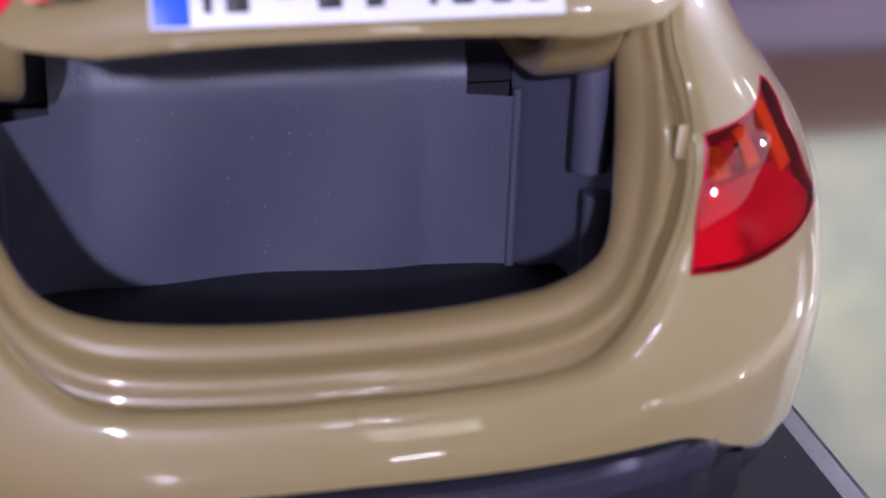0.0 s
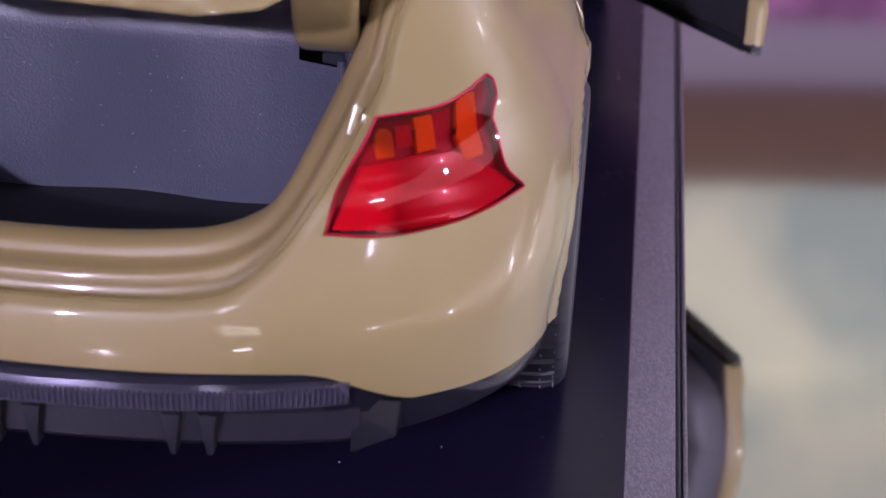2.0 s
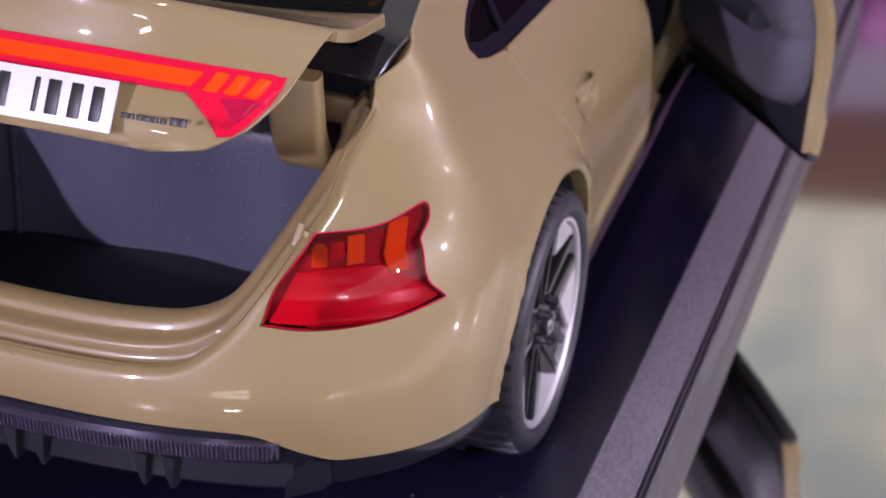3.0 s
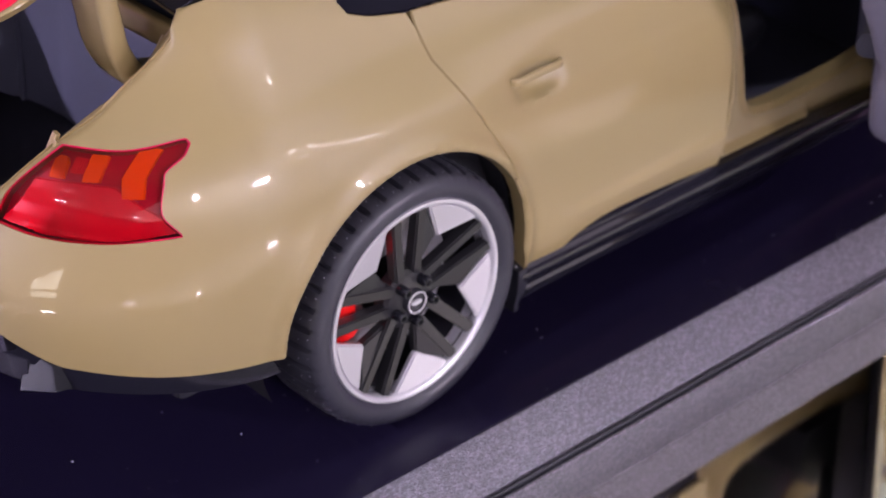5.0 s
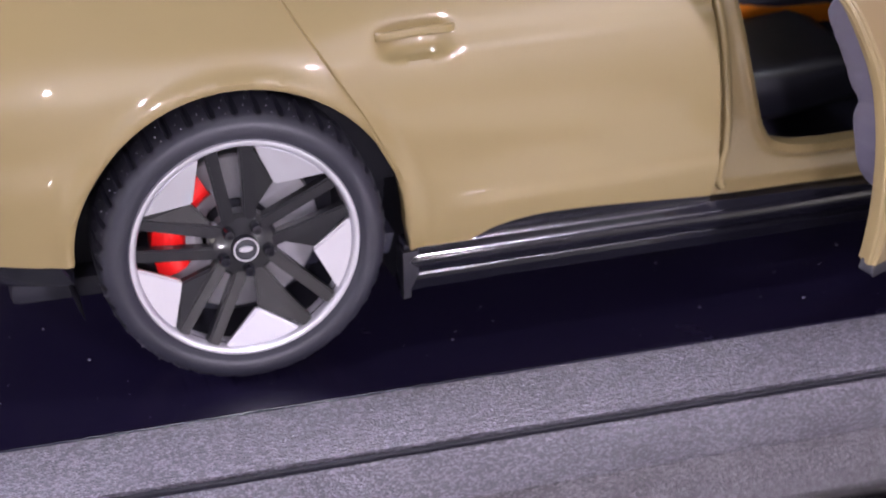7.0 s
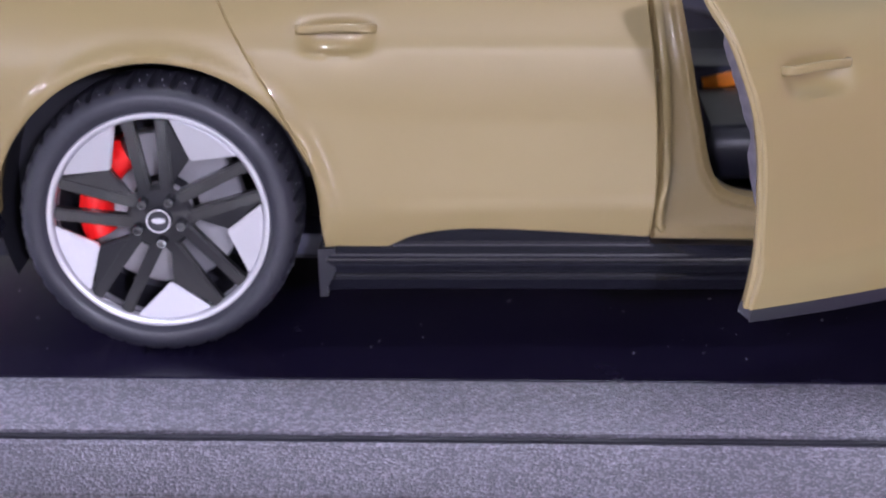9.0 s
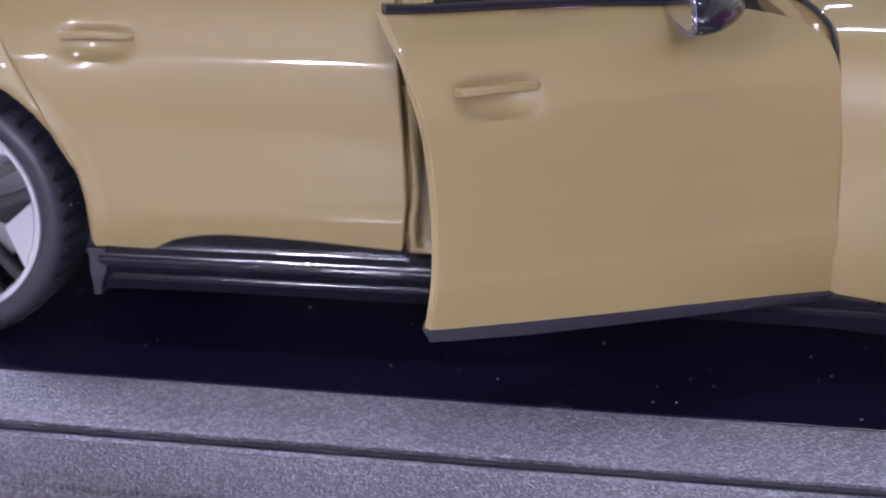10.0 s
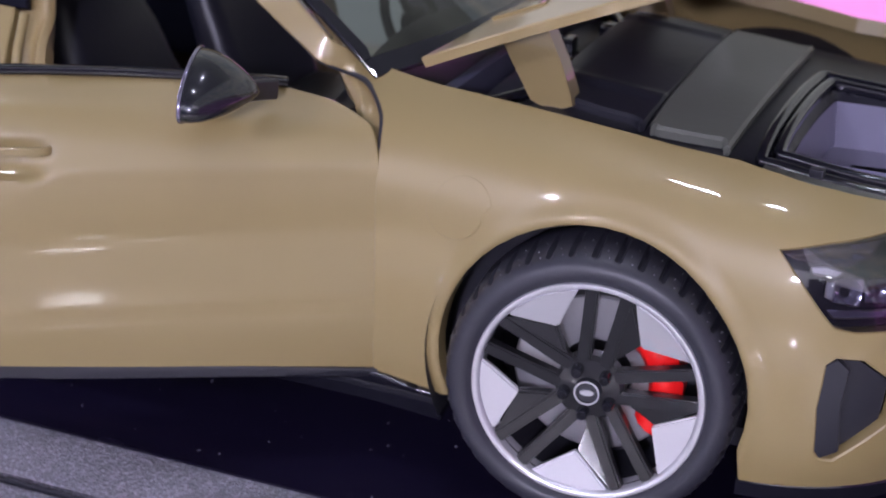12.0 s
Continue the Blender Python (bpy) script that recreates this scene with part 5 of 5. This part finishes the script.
def roof_surf(a, b):
    z = float(np.interp(b, EDGE[:, 0], EDGE[:, 1]))
    w = half_width(b, z) - 0.004
    if b < -0.3:
        w = 0.622 + (half_width(-0.3, 1.205) - 0.626) * (b + 0.47) / 0.17
    v = a / 0.6
    return np.array([b + 0.07 * (1 - v * v) * max(0.0, (b - 1.2) / 0.5), w * v, z - 0.004 + CROWN(b) * (1 - v * v)])


def flat_panel(name, x0, x1, mat, label, holes=(), off=0.0):
    out = [(-0.6, x0), (0.6, x0), (0.6, x1), (-0.6, x1)]
    return panel(name, out, lambda a, b: roof_surf(-a, b) - (0, 0, off), mat, car, label, h=0.04, thick=0.02, holes=holes)


flat_panel("roof_panel", 0.285, 1.725, BLACK_GLOSS, "gloss black roof panel")
flat_panel("rear_window_surround", -0.465, 0.283, BLACK_GLOSS, "black edged rear window", holes=[[(-0.52, -0.40), (0.52, -0.40), (0.52, 0.23), (-0.52, 0.23)]])
panel("rear_window", [(-0.53, -0.41), (0.53, -0.41), (0.53, 0.24), (-0.53, 0.24)], lambda a, b: roof_surf(-a, b) - (0, 0, 0.012), PANE_DARK, car, "dark tinted rear window", h=0.06, thick=0.0)


def screen_surf(a, b):
    v, k = a / 0.6, b
    y = v * (0.578 + (0.685 - 0.578) * k)
    x = 1.80 + 0.60 * k - (0.075 + 0.105 * k) * v * v
    z = 1.334 - 0.345 * k - (0.063 - 0.038 * k) * v * v + 0.018 * math.sin(math.pi * k)
    return np.array([x, y, z])


fr = curve_pts([(-0.560, 0.12), (-0.52, 0.07), (0.52, 0.07), (0.560, 0.12), (0.570, 0.86), (0.53, 0.91), (-0.53, 0.91), (-0.570, 0.86)], 5, closed=True)
panel("windscreen_surround", [(-0.6, 0.0), (0.6, 0.0), (0.6, 1.0), (-0.6, 1.0)], lambda a, b: screen_surf(-a, b), BLACK_GLOSS, car, "black windscreen border", holes=[fr], h=0.05, thick=0.012)
panel("windscreen", [(-0.58, 0.05), (0.58, 0.05), (0.585, 0.93), (-0.585, 0.93)], lambda a, b: screen_surf(-a, b) - (0.006, 0, 0.006), PANE, car, "clear windscreen", h=0.06, thick=0.0)

# ---- boot tub ----
def tub_back(a, b):
    """Back wall of the boot: a across, b height."""
    x = -0.205 - 0.05 * max(0.0, abs(a) - 0.30) / 0.2 + 0.012 * math.cos(a * 14) * max(0.0, min(1.0, (0.82 - b) / 0.25)) + 0.55 * max(0.0, b - 0.845)
    return np.array([x, a, b])


tub = panel("boot_lining", [(-0.46, 0.455), (0.46, 0.455), (0.46, 0.800), (0.37, 0.803), (0.37, 0.99), (-0.37, 0.99), (-0.37, 0.803), (-0.46, 0.800)][::-1], lambda a, b: tub_back(-a, b), TRUNK_PLASTIC, car,
            "dark grey moulded boot lining", h=0.02, thick=0.0)
# shade inside the boot is put into the floor's darker material
part("boot_floor", box_bm(-0.86, -0.10, -0.56, 0.56, 0.42, 0.458, 0.01), DARK_INSIDE, car, "boot floor in a darker tone for the shade on it")
part("boot_bulkhead", box_bm(-0.10, -0.07, -0.70, 0.70, 0.40, 1.02, 0.005), DARK_INSIDE, car)
part("parcel_shelf", box_bm(-0.40, 0.30, -0.56, 0.56, 1.015, 1.04, 0.008), DARK_INSIDE, car, "dark parcel shelf")
for s in SIDES:
    wall = [[(-0.20, -0.462, 0.45), (-0.20, -0.462, 0.99)], [(-0.23, -0.475, 0.45), (-0.23, -0.475, 0.99)], [(-0.30, -0.53, 0.49), (-0.30, -0.53, 0.99)], [(-0.45, -0.575, 0.49), (-0.45, -0.565, 0.96)],
            [(-0.62, -0.585, 0.49), (-0.62, -0.575, 0.92)], [(-0.75, -0.54, 0.49), (-0.75, -0.53, 0.78)], [(-0.84, -0.42, 0.49), (-0.85, -0.42, 0.665)], [(-0.87, -0.2, 0.49), (-0.885, -0.2, 0.65)], [(-0.875, 0.0, 0.49), (-0.89, 0.0, 0.648)]]
    v = np.array([p for col in wall for p in col]) * (1, s, 1)
    mesh_object("boot_side", v, [(2 * i, 2 * i + 1, 2 * i + 3, 2 * i + 2) for i in range(len(wall) - 1)], TRUNK_PLASTIC, car, "dark moulded boot side", angle=30, flip=None)
    for x, y, z0, z1, r in ((-0.445, -0.535, 0.735, 0.96, 0.032), (-0.475, -0.545, 0.50, 0.70, 0.026), (-0.24, -0.462, 0.455, 0.815, 0.009)):
        ring = [(x + r * math.cos(i * math.pi / 6), y + r * math.sin(i * math.pi / 6)) for i in range(12)]
        loft("boot_rib", [[(px, py, z0) for px, py in ring], [(px, py, z1) for px, py in ring]], TRUNK_PLASTIC, car, side=s, angle=50)
    part("hinge_box", box_bm(-0.185, -0.155, s * 0.42 - 0.06, s * 0.42 + 0.06, 0.81, 0.99, 0.004), DARK_INSIDE, car)
    sweep("hinge_bracket", curve_pts([(-0.40, -0.545, 0.985), (-0.44, -0.565, 1.03), (-0.43, -0.60, 1.075)], 4), rounded(0.05, 0.035), PAINT, car, "beige hinge bracket", side=s)

# ---- cabin ----
part("cabin_floor", box_bm(0.1, 2.35, -0.76, 0.76, 0.20, 0.26, 0.01), CABIN_LINING, car, "dark navy cabin floor")
part("cabin_bulkhead", box_bm(2.32, 2.36, -0.74, 0.74, 0.2, 0.90, 0.01), CABIN_LINING, car)
for s in SIDES:
    part("inner_side", box_bm(-0.05, 1.20, s * 0.765 - 0.012, s * 0.765 + 0.012, 0.42, 0.94, 0.006), DARK_INSIDE, car)
for s in SIDES:
    y = s * -0.37
    seat = new("front_seat")
    seat.parent = car
    seat["label"] = "black sports seat with bolsters"

    def cushion(name, stations, label=""):
        rings = []
        for x, z, w, d, tilt in stations:
            ring = []
            for px, pz in rounded(w, d, 0.45, 4):
                dip = 0.022 * math.cos(min(1.0, abs(px) / (w * 0.5)) * math.pi) * (1 if pz > 0 else 0)
                q = pz - dip
                ring.append((x - math.sin(tilt) * q, y + px, z + math.cos(tilt) * q))
            rings.append(ring)
        loft(name, rings, SEAT_LEATHER, seat, label, angle=60)

    cushion("seat_cushion", [(1.36, 0.40, 0.42, 0.10, 0.0), (1.42, 0.42, 0.48, 0.14, 0.0), (1.6, 0.43, 0.49, 0.14, 0.0), (1.8, 0.455, 0.47, 0.13, 0.1), (1.87, 0.455, 0.40, 0.09, 0.3)])
    cushion("seat_back", [(1.40, 0.45, 0.42, 0.10, 1.3), (1.36, 0.52, 0.50, 0.14, 1.3), (1.30, 0.66, 0.51, 0.14, 1.28), (1.22, 0.86, 0.46, 0.12, 1.25), (1.18, 0.97, 0.36, 0.10, 1.25), (1.165, 1.00, 0.24, 0.07, 1.25)])
    cushion("headrest", [(1.175, 1.005, 0.20, 0.06, 1.3), (1.165, 1.03, 0.27, 0.10, 1.3), (1.15, 1.09, 0.28, 0.10, 1.3), (1.135, 1.14, 0.24, 0.08, 1.3), (1.13, 1.155, 0.16, 0.04, 1.3)])
for s in SIDES:
    y = s * -0.37
    ring_sets = []
    for x, z, w in ((0.42, 0.48, 0.50), (0.36, 0.66, 0.56), (0.22, 0.92, 0.54), (0.18, 1.02, 0.40), (0.165, 1.07, 0.26)):
        ring_sets.append([(x - 0.30 * q, y + p, z + 0.95 * q * 0.4) for p, q in rounded(w, 0.14, 0.45, 3)])
    loft("rear_seat_back", ring_sets, SEAT_LEATHER, car, "black rear seat back", angle=60)
part("rear_bench", box_bm(0.36, 0.90, -0.62, 0.62, 0.26, 0.46, 0.05, 4), SEAT_LEATHER, car, "black rear bench")
part("centre_console", box_bm(1.30, 2.25, -0.12, 0.12, 0.26, 0.56, 0.03, 3), CABIN_LINING, car, "dark navy centre console")
for s in SIDES:
    sweep("console_trim", curve_pts([(1.45, -0.128, 0.50), (1.6, -0.13, 0.53), (1.78, -0.13, 0.505), (1.95, -0.13, 0.50)], 6), rounded(0.02, 0.055), ORANGE_TRIM, car, "orange console trim", side=s)
dash = []
for y in np.linspace(-0.72, 0.72, 15):
    b = 0.03 * math.cos(y * 4)
    dash.append([(2.02 - b, y, 0.60), (1.99 - b, y, 0.74), (2.03 - b, y, 0.86 + b), (2.12, y, 0.90 + b), (2.26, y, 0.90), (2.34, y, 0.86), (2.34, y, 0.60)])
loft("dashboard", dash, BLACK_SATIN, car, "black moulded dashboard", angle=40)
part("display_screen", box_bm(1.985, 2.0, -0.13, 0.13, 0.74, 0.84, 0.006), BLACK_GLOSS, car, "dark centre display")
v, f = lathe([(0.16 + 0.016 * math.cos(i * math.pi / 5), 0.016 * math.sin(i * math.pi / 5)) for i in range(11)], 40)
turn = Matrix.Translation((1.86, 0.37, 0.77)) @ Matrix.Rotation(radians(62), 4, "Y") @ Matrix.Rotation(radians(90), 4, "X")
wheel_ring = mesh_object("steering_wheel", [tuple(turn @ Vector(p)) for p in v], f, BLACK_SATIN, car, "black steering wheel", angle=50, flip=None)
for a in (0, 180, 270):
    p = [turn @ Vector((0.15 * k * math.cos(radians(a)), 0.0, 0.15 * k * math.sin(radians(a)))) for k in (0.1, 0.6, 1.0)]
    sweep("wheel_spoke", [tuple(q) for q in p], rounded(0.03, 0.02), BLACK_SATIN, wheel_ring, up=(1, 0, 0.3))
part("wheel_boss", box_bm(1.835, 1.875, 0.31, 0.43, 0.72, 0.82, 0.015), BLACK_SATIN, wheel_ring)

# ---- bonnet, raised ----
def bonnet_surf(a, b):
    v = a / 0.64
    w = 0.625 + 0.03 * min(1.0, b / 0.5) - 0.10 * max(0.0, b - 0.7)
    x0 = 0.19 * (1 - abs(v) ** 2.2) * (1 - min(1.0, b / 0.7))
    L = b + x0
    cx, cz = 2.315 + L * 0.905, 1.010 + L * 0.43 - 0.055 * L * L
    lift = (0.016 + 0.01 * b) * (1 - v * v)
    return np.array([cx - lift * 0.40, w * v, cz + lift * 0.9])


bonnet = panel("bonnet", [(-0.64, 0.0), (-0.45, 0.0), (0.45, 0.0), (0.64, 0.0), (0.64, 1.12), (0.5, 1.2), (0.0, 1.23), (-0.5, 1.2), (-0.64, 1.12)], lambda a, b: bonnet_surf(-a, b), PAINT, car, "raised beige bonnet", h=0.03, thick=0.028,
               relief=lambda q: 0.004 * np.exp(-((np.abs(q[:, 0]) - 0.40) / 0.07) ** 2))
panel("bonnet_liner", [(-0.60, 0.05), (0.60, 0.05), (0.60, 1.08), (0.46, 1.15), (-0.46, 1.15), (-0.60, 1.08)], lambda a, b: bonnet_surf(-a, b) + (0.0105, 0, -0.0235), BLACK_SATIN, bonnet, "black bonnet underside", h=0.05, thick=0.0)
for s in SIDES:
    pts = [[(2.43, 1.085), (2.57, 1.145)], [(2.46, 1.03), (2.59, 1.06)], [(2.50, 0.96), (2.625, 0.99)], [(2.545, 0.885), (2.65, 0.92)], [(2.60, 0.862), (2.66, 0.885)]]
    rings = []
    for (xa, za), (xb, zb) in pts:
        rings.append([(xa, -0.455, za), (xb, -0.455, zb), (xb, -0.395, zb), (xa, -0.395, za)])
    ob = loft("bonnet_arm", rings, PAINT, bonnet, "beige bonnet hinge arm", side=s, angle=30)

# ---- front boot bay ----
bay = new("bonnet_bay")
bay.parent = car
bay["label"] = "black plastic lining under the bonnet"
part("bay_floor", box_bm(2.30, 3.66, -0.66, 0.66, 0.66, 0.70, 0.01), DARK_INSIDE, bay)


def bay_surf(a, b):
    return np.array([b, a, 0.895 - 0.09 * max(0.0, b - 2.6) - 0.035 * abs(a / 0.64) ** 4 + 0.025 * (1 - (a / 0.64) ** 2)])


BOX_HOLE = curve_pts([(-0.06, 3.27), (-0.01, 3.22), (0.38, 3.22), (0.43, 3.27), (0.43, 3.52), (0.38, 3.56), (-0.01, 3.56), (-0.06, 3.52)], 4, closed=True)
BOX_MID = (0.185, 3.39)


def bay_at(lift):
    return lambda a, b: bay_surf(-a, b) + (0, 0, lift)


def bay_relief(q):
    d = away(q, BOX_HOLE)
    return 0.020 * np.exp(-((d - 0.020) / 0.010) ** 2) - 0.05 / (1 + np.exp((q[:, 1] - 2.52) / 0.02))


BAY_GREY = material("bay_grey_plastic", (0.135, 0.140, 0.122), rough=0.34, bump=0.08, bump_scale=900, vary=0.15, rough_vary=0.08)
panel("bay_tray", [(-0.655, 2.38), (0.655, 2.38), (0.655, 3.35), (0.60, 3.62), (-0.60, 3.62), (-0.655, 3.35)], bay_at(-0.022), BLACK_SATIN, bay, "black moulded tray", holes=[BOX_HOLE], h=0.014, thick=0.0,
      relief=bay_relief)
panel("bay_cover", curve_pts([(-0.40, 2.87), (-0.36, 2.86), (0.40, 2.875), (0.47, 2.89), (0.475, 2.92), (0.455, 3.055), (0.43, 3.075), (-0.36, 3.075), (-0.40, 3.05)], 4, closed=True), bay_at(0.012), BAY_GREY, bay,
      "pale grey smooth cover", h=0.02, thick=0.03, roll=0.008)
panel("bay_panel", curve_pts([(-0.40, 2.60), (-0.34, 2.56), (0.34, 2.57), (0.42, 2.62), (0.44, 2.82), (0.40, 2.85), (-0.36, 2.84), (-0.40, 2.80)], 4, closed=True), bay_at(0.004), BLACK_SATIN, bay,
      "black panel behind the cover", h=0.02, thick=0.03, roll=0.008, relief=lambda q: 0.010 * np.exp(-((np.abs(q[:, 0]) - 0.30) / 0.02) ** 2))
for k, w in ((1.16, 0.030), (1.36, 0.034)):
    ring = []
    for a, b in BOX_HOLE:
        a2, b2 = BOX_MID[0] + (float(a) - BOX_MID[0]) * k, BOX_MID[1] + (float(b) - BOX_MID[1]) * k
        ring.append(bay_surf(-min(a2, 0.54), min(b2, 3.60)) + (0, 0, 0.002))
    sweep("bay_ridge", ring, rounded(w, 0.040, 0.45, 4), BLACK_GLOSS, bay, "black sealing ridge", closed=True)
sweep("bay_flange", [bay_surf(-0.545, b) + (0, 0, 0.004) for b in (3.18, 3.26, 3.36, 3.46, 3.56)], rounded(0.075, 0.020, 0.4, 3), BAY_GREY, bay, "grey flange beside the wing")
GREY_BOX = material("grey_box_plastic", (0.20, 0.19, 0.27), rough=0.30, bump=0.05, bump_scale=900, vary=0.1)
rim_line = [(float(b), -float(a)) for a, b in BOX_HOLE]
rings = []
for k, z in ((1.0, 0.838), (0.98, 0.79), (0.95, 0.715), (0.5, 0.712)):
    rings.append([(BOX_MID[1] + (x - BOX_MID[1]) * k, -BOX_MID[0] + (y + BOX_MID[0]) * k, z) for x, y in rim_line])
loft("storage_box", rings, GREY_BOX, bay, "lavender grey storage box", caps=False, angle=30)
for s in SIDES:
    part("bay_clip", box_bm(3.29, 3.325, s * 0.535 - 0.012, s * 0.535 + 0.012, 0.835, 0.858, 0.004), BLACK_SATIN, bay)
    sweep("bay_hose", curve_pts([(2.42, -0.55, 0.87), (2.55, -0.30, 0.88), (2.60, -0.10, 0.885), (2.52, 0.0, 0.87)], 6), rounded(0.035, 0.035, 0.5), BLACK_GLOSS, bay, "black hose", side=s)
for x, y, w in ((2.48, -0.18, 0.06), (2.50, 0.22, 0.05), (2.44, 0.05, 0.04)):
    part("bay_fitting", box_bm(x, x + w, y, y + w * 1.4, 0.85, 0.90, 0.008), BLACK_GLOSS, bay)


# ---- headlamps, intakes, nose ----
def head_lamp(side):
    out = [nose_at(3.525, 0.797), nose_at(3.40, 0.781), (HL_TIP[0] + 0.005, 0.763), nose_at(3.363, 0.702), nose_at(3.423, 0.634), nose_at(3.448, 0.607), nose_at(3.49, 0.597), nose_at(3.56, 0.598), nose_at(3.66, 0.62), nose_at(3.66, 0.75)]
    lamp = panel("head_lamp", out, inset(0.035), BLACK_GLOSS, car, "clear headlamp with dark inside", h=0.02, thick=0.03, side=side)
    panel("lamp_glass", out, inset(0.0), LAMP_PANE, lamp, "clear lamp glass", h=0.03, thick=0.0, side=side)
    panel("light_blade", [nose_at(3.318, 0.762), nose_at(3.350, 0.748), nose_at(3.46, 0.738), nose_at(3.50, 0.752), nose_at(3.52, 0.780), nose_at(3.42, 0.774)], inset(0.014), CHROME_DARK, lamp, "bright light blade", h=0.012, thick=0.01, side=side,
          relief=lambda q: 0.008 * np.sin((q[:, 1] - 0.74) * 160))
    panel("light_tab", [nose_at(3.385, 0.732), nose_at(3.392, 0.722), nose_at(3.440, 0.716), nose_at(3.450, 0.724), nose_at(3.42, 0.733)], inset(0.010), LENS_CLEAR, lamp, "white light tab", h=0.012, thick=0.008, side=side)
    panel("light_tab", [nose_at(3.428, 0.700), nose_at(3.430, 0.672), nose_at(3.441, 0.668), nose_at(3.443, 0.702)], inset(0.012), LENS_CLEAR, lamp, "white light tab", h=0.012, thick=0.008, side=side)
    for b, w in ((3.447, 0.062), (3.520, 0.055)):
        mid = (nose_at(b + w / 2, 0.68)[0], 0.68)
        panel("reflector", [nose_at(b, 0.705), nose_at(b + 0.004, 0.660), nose_at(b + w, 0.650), nose_at(b + w, 0.706)], inset(0.020), CHROME_DARK, lamp, "dark chrome reflector", h=0.008, thick=0.012, side=side,
              relief=lambda q, m=mid: -0.5 * np.clip(0.03 ** 2 - (q[:, 0] - m[0]) ** 2 - (q[:, 1] - m[1]) ** 2, 0, 1) / 0.03)
    panel("lower_blade", [nose_at(3.440, 0.640), nose_at(3.452, 0.626), nose_at(3.60, 0.628), nose_at(3.60, 0.640)], inset(0.012), CHROME_DARK, lamp, "thin chrome strip", h=0.012, thick=0.01, side=side)
    panel("air_intake", VENT, inset(0.030), BLACK_SATIN, car, "black corner air intake", h=0.02, thick=0.02, side=side)
    panel("intake_vane", [nose_at(3.446, 0.508), nose_at(3.436, 0.40), nose_at(3.440, 0.288), nose_at(3.455, 0.268), nose_at(3.49, 0.285), nose_at(3.485, 0.40), nose_at(3.495, 0.50), nose_at(3.47, 0.525)], inset(0.006), BLACK_SATIN, car, "black intake vane", h=0.02, thick=0.03, side=side)
    panel("front_splitter", [(3.27, 0.172), (on_skin(0.75, 0.18, True), 0.176), (U_NOSE, 0.196), (U_NOSE, 0.13), (on_skin(0.75, 0.12, True), 0.125), (3.27, 0.13)], inset(-0.004), BLACK_GLOSS, car, "black front splitter", h=0.03, thick=0.04, side=side)
    panel("grille", [(on_skin(0.52, 0.5, True), 0.545), (on_skin(0.42, 0.3, True), 0.30), (U_NOSE, 0.28), (U_NOSE, 0.56)], inset(-0.006), BLACK_SATIN, car, "black front grille", h=0.03, thick=0.02, side=side)
    cap = arc_pts(2.52, 0.735, 0.075, 0, 360, 24)[:-1]
    panel("charge_flap", [(u + 0.02 * (z > 0.735), z) for u, z in cap], inset(-0.0012), PAINT, car, "round charging flap", h=0.02, thick=0.006, side=side, roll=0.002)


for s in SIDES:
    head_lamp(s)
part("nose_panel", box_bm(3.50, 3.70, -0.42, 0.42, 0.58, 0.80, 0.04, 3), BLACK_SATIN, car, "dark panel behind the nose")


# ---- dust specks ----
DUST = material("pale_dust", (0.42, 0.42, 0.46), rough=0.8, vary=0.2)


def dust(name, label, spots, size):
    rnd = random.Random(7)
    v, f = [], []
    for p, n in spots:
        p, n = np.array(p), np.array(n, float)
        r = size * (0.4 + rnd.random() ** 3 * 1.4)
        a = np.cross(n, (0.3, 0.5, 0.8))
        a /= np.linalg.norm(a)
        b = np.cross(n, a)
        k = len(v)
        w = 0.5 + rnd.random()
        v += [p + a * r * w, p + b * r, p - a * r * w * 0.8 - b * 0.4 * r, p + n * r * 0.8]
        f += [(k, k + 1, k + 3), (k + 1, k + 2, k + 3), (k + 2, k, k + 3), (k, k + 2, k + 1)]
    return tagged(mesh_object(name, np.array(v), f, DUST, None, angle=20, flip=None), label, "dust", kind="stuff")


rnd = random.Random(11)
TAIL[0] = False
dust("plinth_dust", "pale dust specks on the black plinth top", [((rnd.uniform(-1.3, 3.9), -rnd.uniform(0.5, 1.09), 0.0), (0, 0, 1)) for _ in range(200)], 0.0021)
TAIL[0] = True
spots = []
for _ in range(170):
    a, b = rnd.gauss(0.0, 0.17), rnd.uniform(0.48, 0.96)
    if abs(a) < 0.35:
        spots.append((tuple(tub_back(a, b) + (-0.0008, 0, 0)), (-1, 0, 0)))
dust("boot_dust", "fine dust sparkling on the boot lining", spots, 0.0013)
